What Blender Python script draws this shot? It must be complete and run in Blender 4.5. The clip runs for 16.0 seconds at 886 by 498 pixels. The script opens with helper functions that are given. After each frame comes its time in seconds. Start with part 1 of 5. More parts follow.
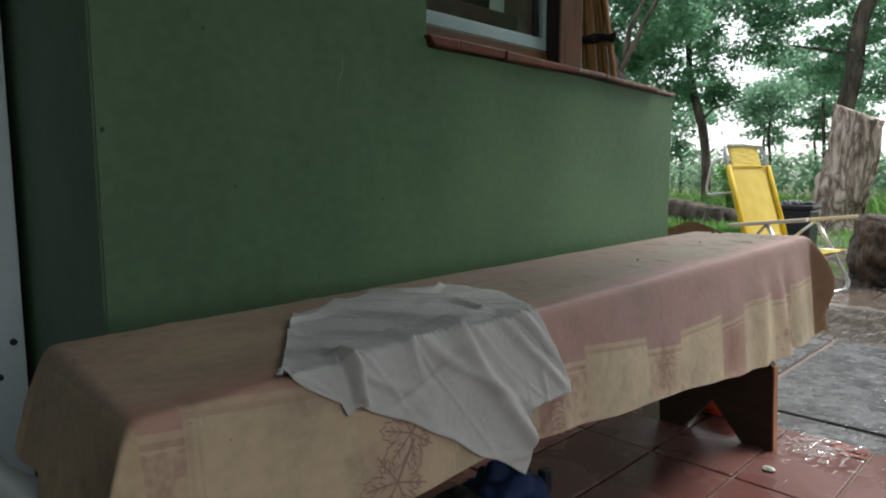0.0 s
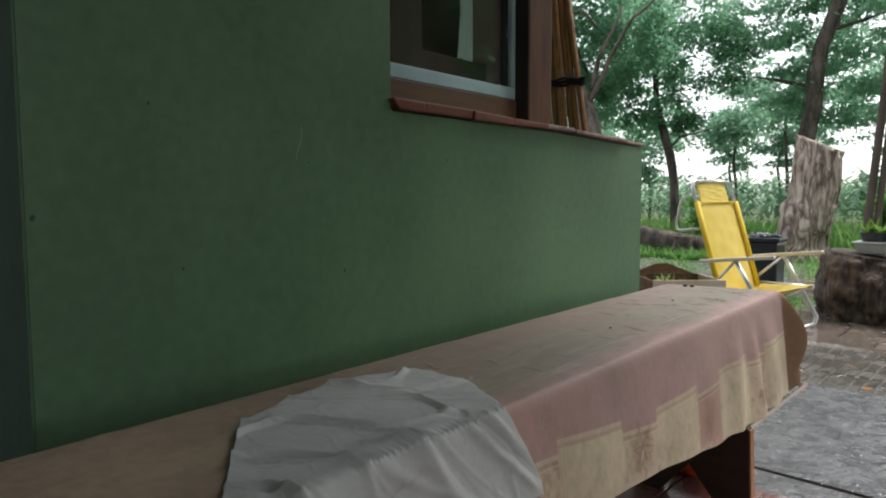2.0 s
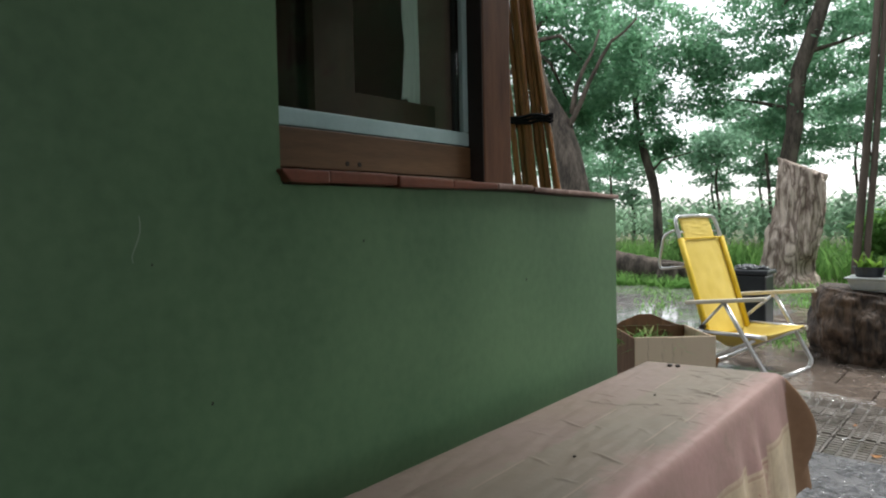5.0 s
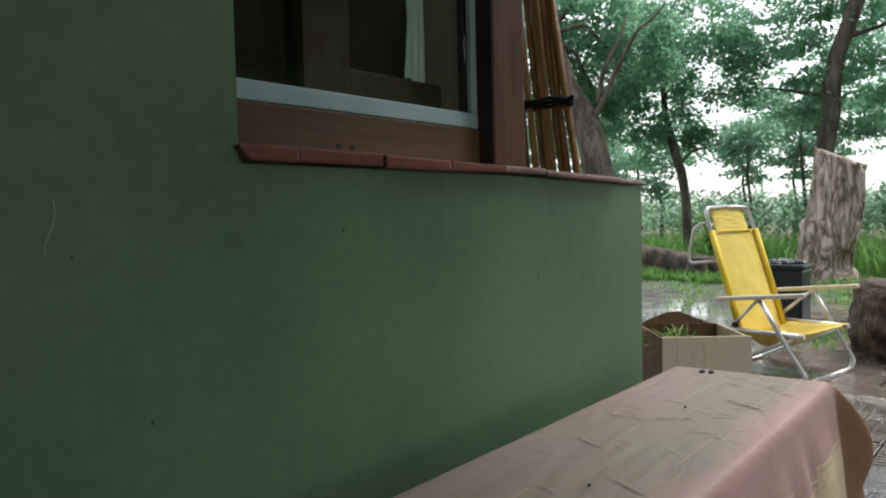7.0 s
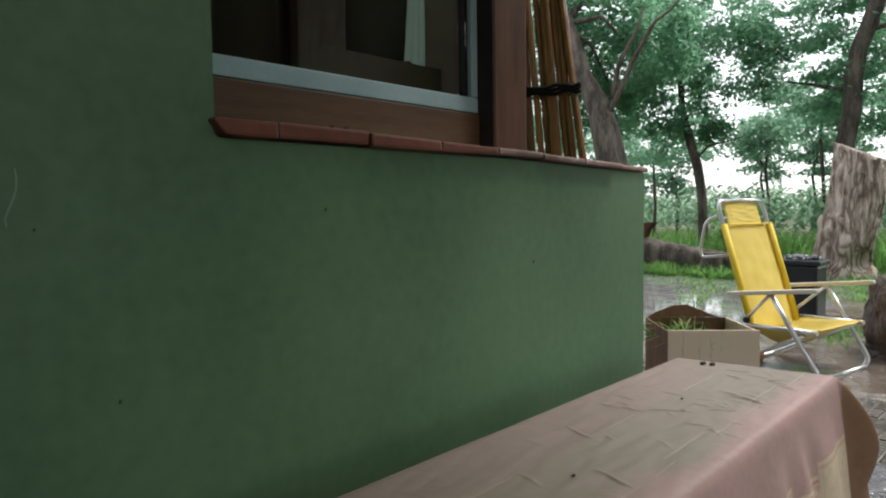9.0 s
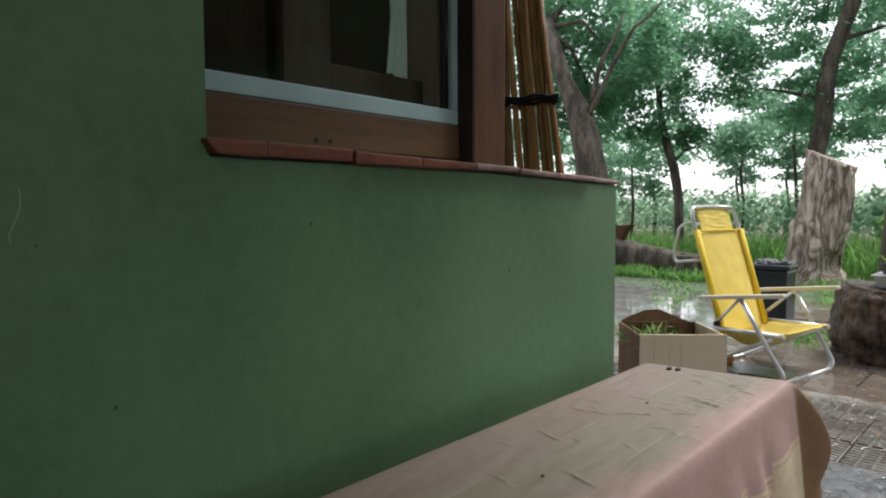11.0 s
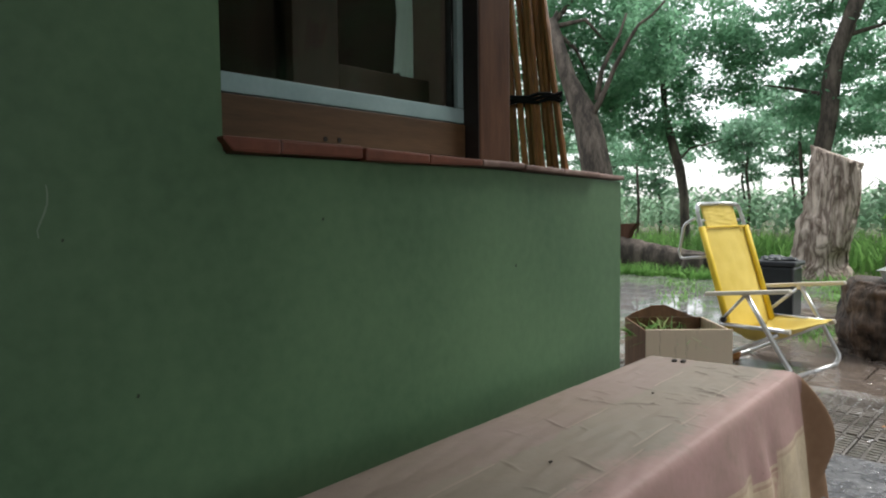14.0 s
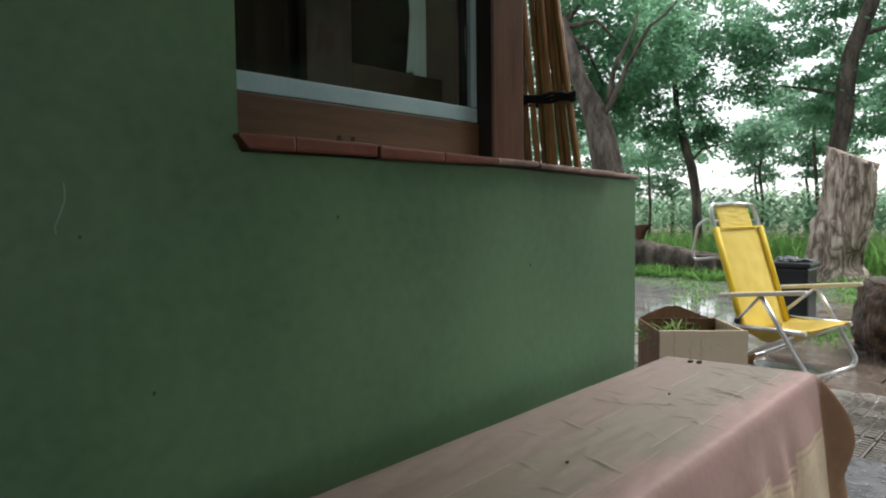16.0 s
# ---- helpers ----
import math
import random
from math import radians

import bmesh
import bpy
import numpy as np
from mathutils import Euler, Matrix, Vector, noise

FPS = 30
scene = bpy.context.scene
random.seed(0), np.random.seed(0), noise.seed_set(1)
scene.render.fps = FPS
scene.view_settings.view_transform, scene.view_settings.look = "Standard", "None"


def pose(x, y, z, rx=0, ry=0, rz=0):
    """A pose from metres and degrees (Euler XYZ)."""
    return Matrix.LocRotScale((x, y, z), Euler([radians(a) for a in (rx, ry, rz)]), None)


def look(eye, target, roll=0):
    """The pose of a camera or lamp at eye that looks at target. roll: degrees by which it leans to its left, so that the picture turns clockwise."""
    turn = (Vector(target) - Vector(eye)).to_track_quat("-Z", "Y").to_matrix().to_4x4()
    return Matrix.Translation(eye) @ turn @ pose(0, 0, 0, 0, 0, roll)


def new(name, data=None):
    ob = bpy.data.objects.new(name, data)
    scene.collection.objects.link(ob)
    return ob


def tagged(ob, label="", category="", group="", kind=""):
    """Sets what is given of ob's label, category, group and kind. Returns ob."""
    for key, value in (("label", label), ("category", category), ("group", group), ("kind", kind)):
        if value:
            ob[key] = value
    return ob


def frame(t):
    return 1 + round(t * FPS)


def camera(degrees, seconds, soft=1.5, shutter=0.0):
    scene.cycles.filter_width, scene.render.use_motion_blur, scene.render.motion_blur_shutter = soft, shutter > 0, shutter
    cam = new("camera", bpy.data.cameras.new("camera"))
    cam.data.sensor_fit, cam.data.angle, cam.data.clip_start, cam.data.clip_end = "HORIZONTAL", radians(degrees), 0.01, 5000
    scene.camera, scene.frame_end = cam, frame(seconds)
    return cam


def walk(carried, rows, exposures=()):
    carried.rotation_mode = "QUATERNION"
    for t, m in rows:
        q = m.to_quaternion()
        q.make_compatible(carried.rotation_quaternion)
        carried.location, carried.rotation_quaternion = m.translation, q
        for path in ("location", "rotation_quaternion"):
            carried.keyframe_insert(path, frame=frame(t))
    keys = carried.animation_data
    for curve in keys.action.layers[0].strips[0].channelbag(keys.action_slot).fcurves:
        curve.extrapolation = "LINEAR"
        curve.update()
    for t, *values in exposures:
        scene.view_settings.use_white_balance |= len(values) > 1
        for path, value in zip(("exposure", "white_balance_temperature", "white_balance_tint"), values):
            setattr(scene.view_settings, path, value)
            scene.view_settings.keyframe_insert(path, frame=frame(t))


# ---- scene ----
cam = camera(69.9, 16.0, soft=2.0)
PATH = [
    (0, (0.931, -0.159, 0.631), (-0.491, 1.231, 0.411), -0.1),
    (0.5, (0.929, -0.157, 0.637), (-0.486, 1.24, 0.42), -0.3),
    (1, (0.939, -0.164, 0.644), (-0.471, 1.24, 0.446), -0.5),
    (1.5, (0.923, -0.144, 0.672), (-0.469, 1.281, 0.491), -0.4),
    (2, (0.898, -0.106, 0.715), (-0.468, 1.347, 0.567), -0.2),
    (2.5, (0.88, -0.066, 0.743), (-0.471, 1.403, 0.619), -0.3),
    (3, (0.869, -0.03, 0.765), (-0.472, 1.451, 0.662), -0.6),
    (3.5, (0.85, 0.02, 0.787), (-0.479, 1.512, 0.699), -0.9),
    (6, (0.75, 0.269, 0.831), (-0.598, 1.744, 0.759), -1.5),
    (6.5, (0.735, 0.3, 0.827), (-0.629, 1.761, 0.751), -1.5),
    (7, (0.721, 0.323, 0.812), (-0.675, 1.752, 0.718), -1.4),
    (7.5, (0.716, 0.344, 0.802), (-0.697, 1.755, 0.703), -1.4),
    (8, (0.718, 0.357, 0.796), (-0.706, 1.757, 0.69), -1.3),
    (8.5, (0.724, 0.365, 0.794), (-0.705, 1.76, 0.683), -1.0),
    (9, (0.731, 0.37, 0.793), (-0.697, 1.766, 0.68), -0.8),
    (11.5, (0.776, 0.328, 0.819), (-0.601, 1.774, 0.703), -0.2),
    (12, (0.782, 0.323, 0.815), (-0.596, 1.768, 0.701), -0.4),
    (12.5, (0.781, 0.32, 0.811), (-0.599, 1.763, 0.696), -0.6),
    (13, (0.78, 0.319, 0.808), (-0.604, 1.757, 0.696), -0.8),
    (13.5, (0.781, 0.316, 0.808), (-0.609, 1.75, 0.695), -0.8),
    (14, (0.781, 0.315, 0.807), (-0.615, 1.743, 0.693), -0.7),
    (14.5, (0.778, 0.314, 0.805), (-0.624, 1.736, 0.692), -0.8),
    (15, (0.776, 0.317, 0.804), (-0.633, 1.732, 0.69), -0.7),
    (15.5, (0.774, 0.314, 0.803), (-0.64, 1.724, 0.691), -0.7),
    (16, (0.772, 0.314, 0.802), (-0.647, 1.719, 0.693), -0.7),
]
walk(cam, [(t, look(eye, target, roll)) for t, eye, target, roll in PATH], [(0.0, 1.1), (16.0, 1.1)])

# ---- sky, sun ----
world = bpy.data.worlds.new("overcast_sky")
scene.world = world
world.use_nodes = True
wn, wl = world.node_tree.nodes, world.node_tree.links
sky = wn.new("ShaderNodeTexSky")
sky.sky_type, sky.sun_disc = "NISHITA", False
sky.sun_elevation, sky.sun_rotation = radians(62), radians(28.4)
sky.air_density, sky.dust_density, sky.ozone_density = 1.0, 1.5, 1.0
haze = wn.new("ShaderNodeHueSaturation")
haze.inputs["Saturation"].default_value = 0.18
wl.new(sky.outputs[0], haze.inputs["Color"])
wl.new(haze.outputs[0], wn["Background"].inputs["Color"])
wn["Background"].inputs["Strength"].default_value = 0.15
sun = new("sun", bpy.data.lights.new("sun", "SUN"))
sun.data.energy, sun.data.angle, sun.data.color = 1.5, radians(25), (1.0, 0.97, 0.92)
sun.matrix_world = look((2.0, 4.7, 7.9), (0, 1, 0))


# ---- materials ----
def ramp_mat(name, dark, light, scale=6.0, rough=0.7, bump=0.2, metal=0.0, fine=60.0, spec=0.4, stretch=(1, 1, 1), rand=0.0, island=0.0, gloss=None, bump_dist=0.004, lo=0.45, hi=1.0, swirl=0.0):
    """Colour that wanders between two tones at two scales, with fine relief."""
    m = bpy.data.materials.new(name)
    m.use_nodes = True
    n, l = m.node_tree.nodes, m.node_tree.links
    b = n["Principled BSDF"]
    co = n.new("ShaderNodeTexCoord")
    mp = n.new("ShaderNodeMapping")
    mp.inputs["Scale"].default_value = stretch
    l.new(co.outputs["Object"], mp.inputs["Vector"])
    big = n.new("ShaderNodeTexNoise")
    big.inputs["Scale"].default_value, big.inputs["Detail"].default_value = scale, 5
    big.inputs["Distortion"].default_value = swirl
    small = n.new("ShaderNodeTexNoise")
    small.inputs["Scale"].default_value, small.inputs["Detail"].default_value = fine, 4
    l.new(mp.outputs[0], big.inputs["Vector"])
    l.new(mp.outputs[0], small.inputs["Vector"])
    mix = n.new("ShaderNodeMath")
    mix.operation = "MULTIPLY_ADD"
    l.new(small.outputs["Fac"], mix.inputs[0])
    mix.inputs[1].default_value = 0.45
    l.new(big.outputs["Fac"], mix.inputs[2])
    last = mix.outputs[0]
    for kind, amount in (("ShaderNodeObjectInfo", rand), ("ShaderNodeNewGeometry", island)):
        if amount:
            src = n.new(kind)
            add = n.new("ShaderNodeMath")
            add.operation = "MULTIPLY_ADD"
            l.new(src.outputs["Random" if kind == "ShaderNodeObjectInfo" else "Random Per Island"], add.inputs[0])
            add.inputs[1].default_value = amount
            l.new(last, add.inputs[2])
            last = add.outputs[0]
    mr = n.new("ShaderNodeMapRange")
    mr.inputs["From Min"].default_value, mr.inputs["From Max"].default_value = lo, hi + rand + island
    l.new(last, mr.inputs["Value"])
    cm = n.new("ShaderNodeMix")
    cm.data_type = "RGBA"
    cm.inputs[6].default_value, cm.inputs[7].default_value = (*dark, 1), (*light, 1)
    l.new(mr.outputs[0], cm.inputs[0])
    l.new(cm.outputs[2], b.inputs["Base Color"])
    b.inputs["Roughness"].default_value, b.inputs["Metallic"].default_value = rough, metal
    b.inputs["Specular IOR Level"].default_value = spec
    if gloss:
        gr = n.new("ShaderNodeMapRange")
        gr.inputs["From Min"].default_value, gr.inputs["From Max"].default_value = 0.4, 0.62
        gr.inputs["To Min"].default_value, gr.inputs["To Max"].default_value = gloss
        l.new(big.outputs["Fac"], gr.inputs["Value"])
        l.new(gr.outputs[0], b.inputs["Roughness"])
    if bump:
        bp = n.new("ShaderNodeBump")
        bp.inputs["Strength"].default_value, bp.inputs["Distance"].default_value = bump, bump_dist
        l.new(mix.outputs[0], bp.inputs["Height"])
        l.new(bp.outputs[0], b.inputs["Normal"])
    return m


WALL = ramp_mat("green_wall_paint", (0.065, 0.132, 0.067), (0.101, 0.187, 0.097), 2.6, 0.5, 0.25, fine=45, spec=0.35, lo=0.55, hi=0.95)
WALL_IN = ramp_mat("dim_plaster", (0.18, 0.13, 0.10), (0.27, 0.19, 0.145), 3, 0.8)
CEIL = ramp_mat("boarded_ceiling", (0.16, 0.10, 0.06), (0.24, 0.16, 0.10), 3, 0.7, stretch=(1, 8, 1))
TILE = ramp_mat("red_floor_tile", (0.115, 0.050, 0.045), (0.21, 0.098, 0.088), 5, 0.3, 0.15, fine=50, rand=0.25, gloss=(0.12, 0.42))
CLAY = ramp_mat("raw_red_clay", (0.16, 0.035, 0.018), (0.27, 0.075, 0.04), 30, 0.6, 0.3, fine=120)
GROUT = ramp_mat("grout", (0.14, 0.11, 0.092), (0.27, 0.215, 0.18), 12, 0.85)
SLAB = ramp_mat("grey_stone_slab", (0.034, 0.036, 0.042), (0.118, 0.120, 0.125), 22, 0.3, 1.0, fine=110, rand=0.08, gloss=(0.10, 0.45), bump_dist=0.010, lo=0.45, hi=0.98, spec=0.6)
RIB = ramp_mat("ribbed_paving", (0.095, 0.085, 0.075), (0.20, 0.18, 0.16), 6, 0.3, 0.5, fine=50, rand=0.2, gloss=(0.07, 0.35), spec=0.7)
MUDDY = ramp_mat("muddy_paving", (0.09, 0.072, 0.06), (0.185, 0.15, 0.125), 5, 0.3, 0.5, fine=40, rand=0.25, gloss=(0.06, 0.30), spec=0.7)
WETPAVE = ramp_mat("rain_wet_paving", (0.13, 0.13, 0.127), (0.26, 0.26, 0.255), 3, 0.2, 0.18, fine=18, rand=0.3, gloss=(0.015, 0.11), spec=1.0)
SOIL = ramp_mat("soil_and_grass", (0.05, 0.045, 0.025), (0.10, 0.12, 0.05), 1.3, 0.9, 0.6, fine=14, bump_dist=0.03)
BRICK = ramp_mat("red_sill_tile", (0.075, 0.023, 0.014), (0.190, 0.062, 0.035), 9, 0.42, 0.4, fine=60, rand=0.15)
OLDBRICK = ramp_mat("weathered_sill_tile", (0.085, 0.045, 0.036), (0.40, 0.285, 0.25), 7, 0.6, 0.5, fine=45, rand=0.25, lo=0.5, hi=0.95)
WOOD = ramp_mat("brown_varnished_wood", (0.042, 0.017, 0.0085), (0.090, 0.041, 0.021), 4, 0.5, 0.12, fine=25, spec=0.2, stretch=(9, 9, 1))
WOOD_H = ramp_mat("brown_sash_wood", (0.056, 0.030, 0.014), (0.120, 0.066, 0.032), 4, 0.45, 0.12, fine=25, stretch=(9, 1, 9))
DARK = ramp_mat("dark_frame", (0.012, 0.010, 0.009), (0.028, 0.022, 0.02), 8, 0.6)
ALU = ramp_mat("white_aluminium", (0.235, 0.345, 0.355), (0.315, 0.435, 0.445), 8, 0.4, 0.05, fine=90)
BOARD = ramp_mat("dark_bench_board", (0.022, 0.014, 0.010), (0.055, 0.032, 0.021), 5, 0.5, 0.1, stretch=(1, 1, 6))
EDGE = ramp_mat("bench_edge_band", (0.26, 0.10, 0.045), (0.40, 0.18, 0.09), 8, 0.5)
BAMBOO = ramp_mat("bamboo_cane", (0.045, 0.016, 0.006), (0.30, 0.130, 0.042), 7, 0.3, 0.2, fine=40, stretch=(6, 6, 1), rand=0.6)
CORD = ramp_mat("black_cord", (0.004, 0.004, 0.005), (0.013, 0.013, 0.014), 30, 0.9, spec=0.1)
CHAIRF = ramp_mat("yellow_sling_fabric", (0.60, 0.42, 0.02), (0.72, 0.535, 0.04), 8, 0.6, 0.15, fine=220, bump_dist=0.001)
CHAIRP = ramp_mat("pale_sling_panel", (0.60, 0.45, 0.085), (0.73, 0.575, 0.15), 8, 0.6, 0.15, fine=220, bump_dist=0.001)
TUBE = ramp_mat("bare_aluminium_tube", (0.55, 0.56, 0.57), (0.72, 0.73, 0.74), 20, 0.32, 0.03, metal=0.8)
ARMP = ramp_mat("ivory_armrest_plastic", (0.55, 0.51, 0.42), (0.68, 0.64, 0.54), 8, 0.5, 0.05)
CARD = ramp_mat("cardboard", (0.19, 0.115, 0.072), (0.66, 0.53, 0.40), 6, 0.85, 0.2, fine=40, stretch=(9, 9, 0.55), lo=0.47, hi=0.60)
CARD_DARK = ramp_mat("dark_cardboard", (0.080, 0.040, 0.020), (0.20, 0.105, 0.054), 7, 0.8, 0.2, fine=90, stretch=(4, 4, 1))
BARK = ramp_mat("bark", (0.045, 0.038, 0.032), (0.150, 0.125, 0.102), 5, 0.9, 0.9, fine=26, stretch=(2, 2, 0.5), bump_dist=0.03, lo=0.58, hi=0.9)
OLDWOOD = ramp_mat("weathered_stump_wood", (0.135, 0.088, 0.066), (0.62, 0.53, 0.45), 1.9, 0.85, 1.0, fine=12, stretch=(4.4, 4.4, 0.38), bump_dist=0.04, lo=0.55, hi=0.82, swirl=1.0)
DARKLOG = ramp_mat("dark_wet_log", (0.012, 0.008, 0.006), (0.125, 0.085, 0.060), 3.5, 0.6, 1.0, fine=14, bump_dist=0.03, stretch=(3.4, 3.4, 0.8), lo=0.58, hi=0.9)
POLE = ramp_mat("grey_pole_wood", (0.065, 0.052, 0.042), (0.15, 0.122, 0.10), 5, 0.85, 0.5, stretch=(4, 4, 0.6))
BLACKP = ramp_mat("black_plastic", (0.010, 0.012, 0.016), (0.03, 0.034, 0.042), 10, 0.35)
CLEARP = ramp_mat("milky_plastic", (0.34, 0.37, 0.38), (0.46, 0.49, 0.50), 10, 0.3)
WRAP = ramp_mat("limp_clear_plastic", (0.04, 0.045, 0.05), (0.26, 0.28, 0.29), 14, 0.25, 0.3, lo=0.55, hi=0.95)
JUG = ramp_mat("milky_jug_plastic", (0.22, 0.26, 0.255), (0.30, 0.345, 0.335), 10, 0.35)
WHITE = ramp_mat("white_enamel", (0.50, 0.60, 0.64), (0.60, 0.70, 0.74), 3, 0.4, 0.03)
GREENCAP = ramp_mat("green_cap", (0.01, 0.11, 0.05), (0.02, 0.17, 0.08), 9, 0.35)
BLUEF = ramp_mat("navy_fabric", (0.008, 0.018, 0.06), (0.02, 0.045, 0.13), 14, 0.8, 0.4)
ORANGE = ramp_mat("orange_plastic", (0.62, 0.07, 0.02), (0.80, 0.12, 0.03), 9, 0.4)
GREYC = ramp_mat("grey_cotton", (0.42, 0.425, 0.412), (0.54, 0.545, 0.525), 7, 0.9, 0.3, fine=140, bump_dist=0.002)
BACKING = ramp_mat("tan_backing", (0.19, 0.112, 0.062), (0.28, 0.175, 0.105), 6, 0.85)
PRINT = ramp_mat("rose_print", (0.29, 0.165, 0.14), (0.36, 0.225, 0.185), 9, 0.7, 0)
DROPS = ramp_mat("dark_specks", (0.010, 0.009, 0.008), (0.03, 0.025, 0.02), 20, 0.8)
CREASE_TONE = ramp_mat("crease_tone", (0.12, 0.10, 0.08), (0.185, 0.155, 0.125), 30, 0.8, 0)
PALE = ramp_mat("pale_curtain", (0.66, 0.84, 0.75), (0.76, 0.92, 0.84), 5, 0.8)
BACKDROP = ramp_mat("brown_backdrop", (0.040, 0.026, 0.018), (0.075, 0.050, 0.034), 6, 0.9, 0.1, stretch=(6, 6, 1))
INNER = ramp_mat("dark_inner_frame_wood", (0.034, 0.020, 0.012), (0.076, 0.045, 0.028), 4, 0.5, 0.12, fine=25, stretch=(9, 9, 1))
PAPER = ramp_mat("pale_scrap", (0.42, 0.47, 0.42), (0.56, 0.60, 0.55), 20, 0.8)
SCUFF = ramp_mat("scuffed_paint", (0.12, 0.19, 0.13), (0.19, 0.26, 0.19), 20, 0.6)
SPECK = ramp_mat("chipped_spot", (0.022, 0.033, 0.02), (0.04, 0.058, 0.036), 20, 0.7)
DRYLEAF = ramp_mat("dry_leaf", (0.28, 0.11, 0.03), (0.45, 0.22, 0.07), 12, 0.7)
CANE = ramp_mat("dry_straw", (0.15, 0.20, 0.06), (0.30, 0.34, 0.13), 8, 0.8)


def curly_grain(m, dark, scale, lines):
    """Thin dark curling lines, like the contours of a hill, over weathered wood."""
    n, l = m.node_tree.nodes, m.node_tree.links
    b = n["Principled BSDF"]
    base = b.inputs["Base Color"].links[0].from_socket
    co, mp, tex = n.new("ShaderNodeTexCoord"), n.new("ShaderNodeMapping"), n.new("ShaderNodeTexNoise")
    mp.inputs["Scale"].default_value = (1.0, 1.0, 0.32)
    l.new(co.outputs["Object"], mp.inputs["Vector"])
    l.new(mp.outputs[0], tex.inputs["Vector"])
    tex.inputs["Scale"].default_value, tex.inputs["Detail"].default_value, tex.inputs["Roughness"].default_value = scale, 3, 0.45
    tex.inputs["Distortion"].default_value = 0.8
    times, saw = n.new("ShaderNodeMath"), n.new("ShaderNodeMath")
    times.operation, saw.operation = "MULTIPLY", "PINGPONG"
    times.inputs[1].default_value, saw.inputs[1].default_value = lines, 1.0
    l.new(tex.outputs["Fac"], times.inputs[0])
    l.new(times.outputs[0], saw.inputs[0])
    mr, mx = n.new("ShaderNodeMapRange"), n.new("ShaderNodeMix")
    mr.inputs["From Min"].default_value, mr.inputs["From Max"].default_value = 0.0, 0.6
    mr.inputs["To Min"].default_value, mr.inputs["To Max"].default_value = 0.78, 0.0
    l.new(saw.outputs[0], mr.inputs["Value"])
    mx.data_type = "RGBA"
    mx.inputs[7].default_value = (*dark, 1)
    l.new(mr.outputs[0], mx.inputs[0])
    l.new(base, mx.inputs[6])
    l.new(mx.outputs[2], b.inputs["Base Color"])


curly_grain(OLDWOOD, (0.07, 0.042, 0.03), 5.0, 9.0)


def see_through(m, share):
    """Let part of the light that falls on the back show on the front, as thin cloth and leaves do."""
    b = m.node_tree.nodes["Principled BSDF"]
    n, l = m.node_tree.nodes, m.node_tree.links
    tr = n.new("ShaderNodeBsdfTranslucent")
    ms = n.new("ShaderNodeMixShader")
    ms.inputs[0].default_value = share
    l.new(b.inputs["Base Color"].links[0].from_socket, tr.inputs["Color"])
    l.new(b.outputs[0], ms.inputs[1])
    l.new(tr.outputs[0], ms.inputs[2])
    l.new(ms.outputs[0], n["Material Output"].inputs["Surface"])
    return m


def leaf_mat(name, dark, light, island=0.5):
    return see_through(ramp_mat(name, dark, light, 1.5, 0.55, 0, fine=8, spec=0.3, island=island), 0.74)


LEAF = leaf_mat("tree_leaves", (0.097, 0.238, 0.136), (0.298, 0.54, 0.345), 0.35)
LEAF_B = leaf_mat("light_tree_leaves", (0.16, 0.32, 0.20), (0.36, 0.55, 0.40))
GRASS = leaf_mat("grass_blades", (0.085, 0.215, 0.052), (0.235, 0.43, 0.125))
CORN = leaf_mat("maize_leaves", (0.18, 0.32, 0.20), (0.39, 0.56, 0.39))
POTLEAF = leaf_mat("pot_plant_leaves", (0.07, 0.18, 0.03), (0.22, 0.36, 0.06))


def glass_mat():
    m = bpy.data.materials.new("window_glass")
    m.use_nodes = True
    b = m.node_tree.nodes["Principled BSDF"]
    b.inputs["Base Color"].default_value = (0.85, 0.9, 0.88, 1)
    b.inputs["Transmission Weight"].default_value, b.inputs["Roughness"].default_value, b.inputs["IOR"].default_value = 1.0, 0.02, 1.45
    return m


GLASS = glass_mat()


def water_mat():
    """A wet film: clear, mirror-like, ruffled by small drops."""
    m = bpy.data.materials.new("rain_water")
    m.use_nodes = True
    n, l = m.node_tree.nodes, m.node_tree.links
    b = n["Principled BSDF"]
    # Index set far above water's, so that the films glint more strongly.
    b.inputs["Transmission Weight"].default_value, b.inputs["Roughness"].default_value, b.inputs["IOR"].default_value = 1.0, 0.03, 2.6
    co, tex, bp = n.new("ShaderNodeTexCoord"), n.new("ShaderNodeTexNoise"), n.new("ShaderNodeBump")
    tex.inputs["Scale"].default_value, tex.inputs["Detail"].default_value = 55, 2
    bp.inputs["Strength"].default_value, bp.inputs["Distance"].default_value = 0.9, 0.008
    l.new(co.outputs["Object"], tex.inputs["Vector"])
    l.new(tex.outputs["Fac"], bp.inputs["Height"])
    l.new(bp.outputs[0], b.inputs["Normal"])
    return m


WATER = water_mat()


# ---- mesh helpers ----
def finish(ob, material, parent, label, smooth):
    ob.data.materials.append(material)
    if smooth:
        ob.data.polygons.foreach_set("use_smooth", [True] * len(ob.data.polygons))
    if parent:
        ob.parent = parent
    if label:
        ob["label"] = label
    return ob


def part(name, bm, material, parent=None, label="", smooth=False):
    me = bpy.data.meshes.new(name)
    bm.to_mesh(me)
    bm.free()
    return finish(new(name, me), material, parent, label, smooth)


def raw(name, verts, faces, material, parent=None, label="", smooth=False):
    me = bpy.data.meshes.new(name)
    me.from_pydata(verts, [], faces)
    me.update()
    return finish(new(name, me), material, parent, label, smooth)


def thing(name, at, label, category, group="", kind="", turn=0):
    e = new(name)
    e.matrix_world = pose(*at, 0, 0, turn)
    e.empty_display_size = 0.05
    return tagged(e, label, category, group, kind)


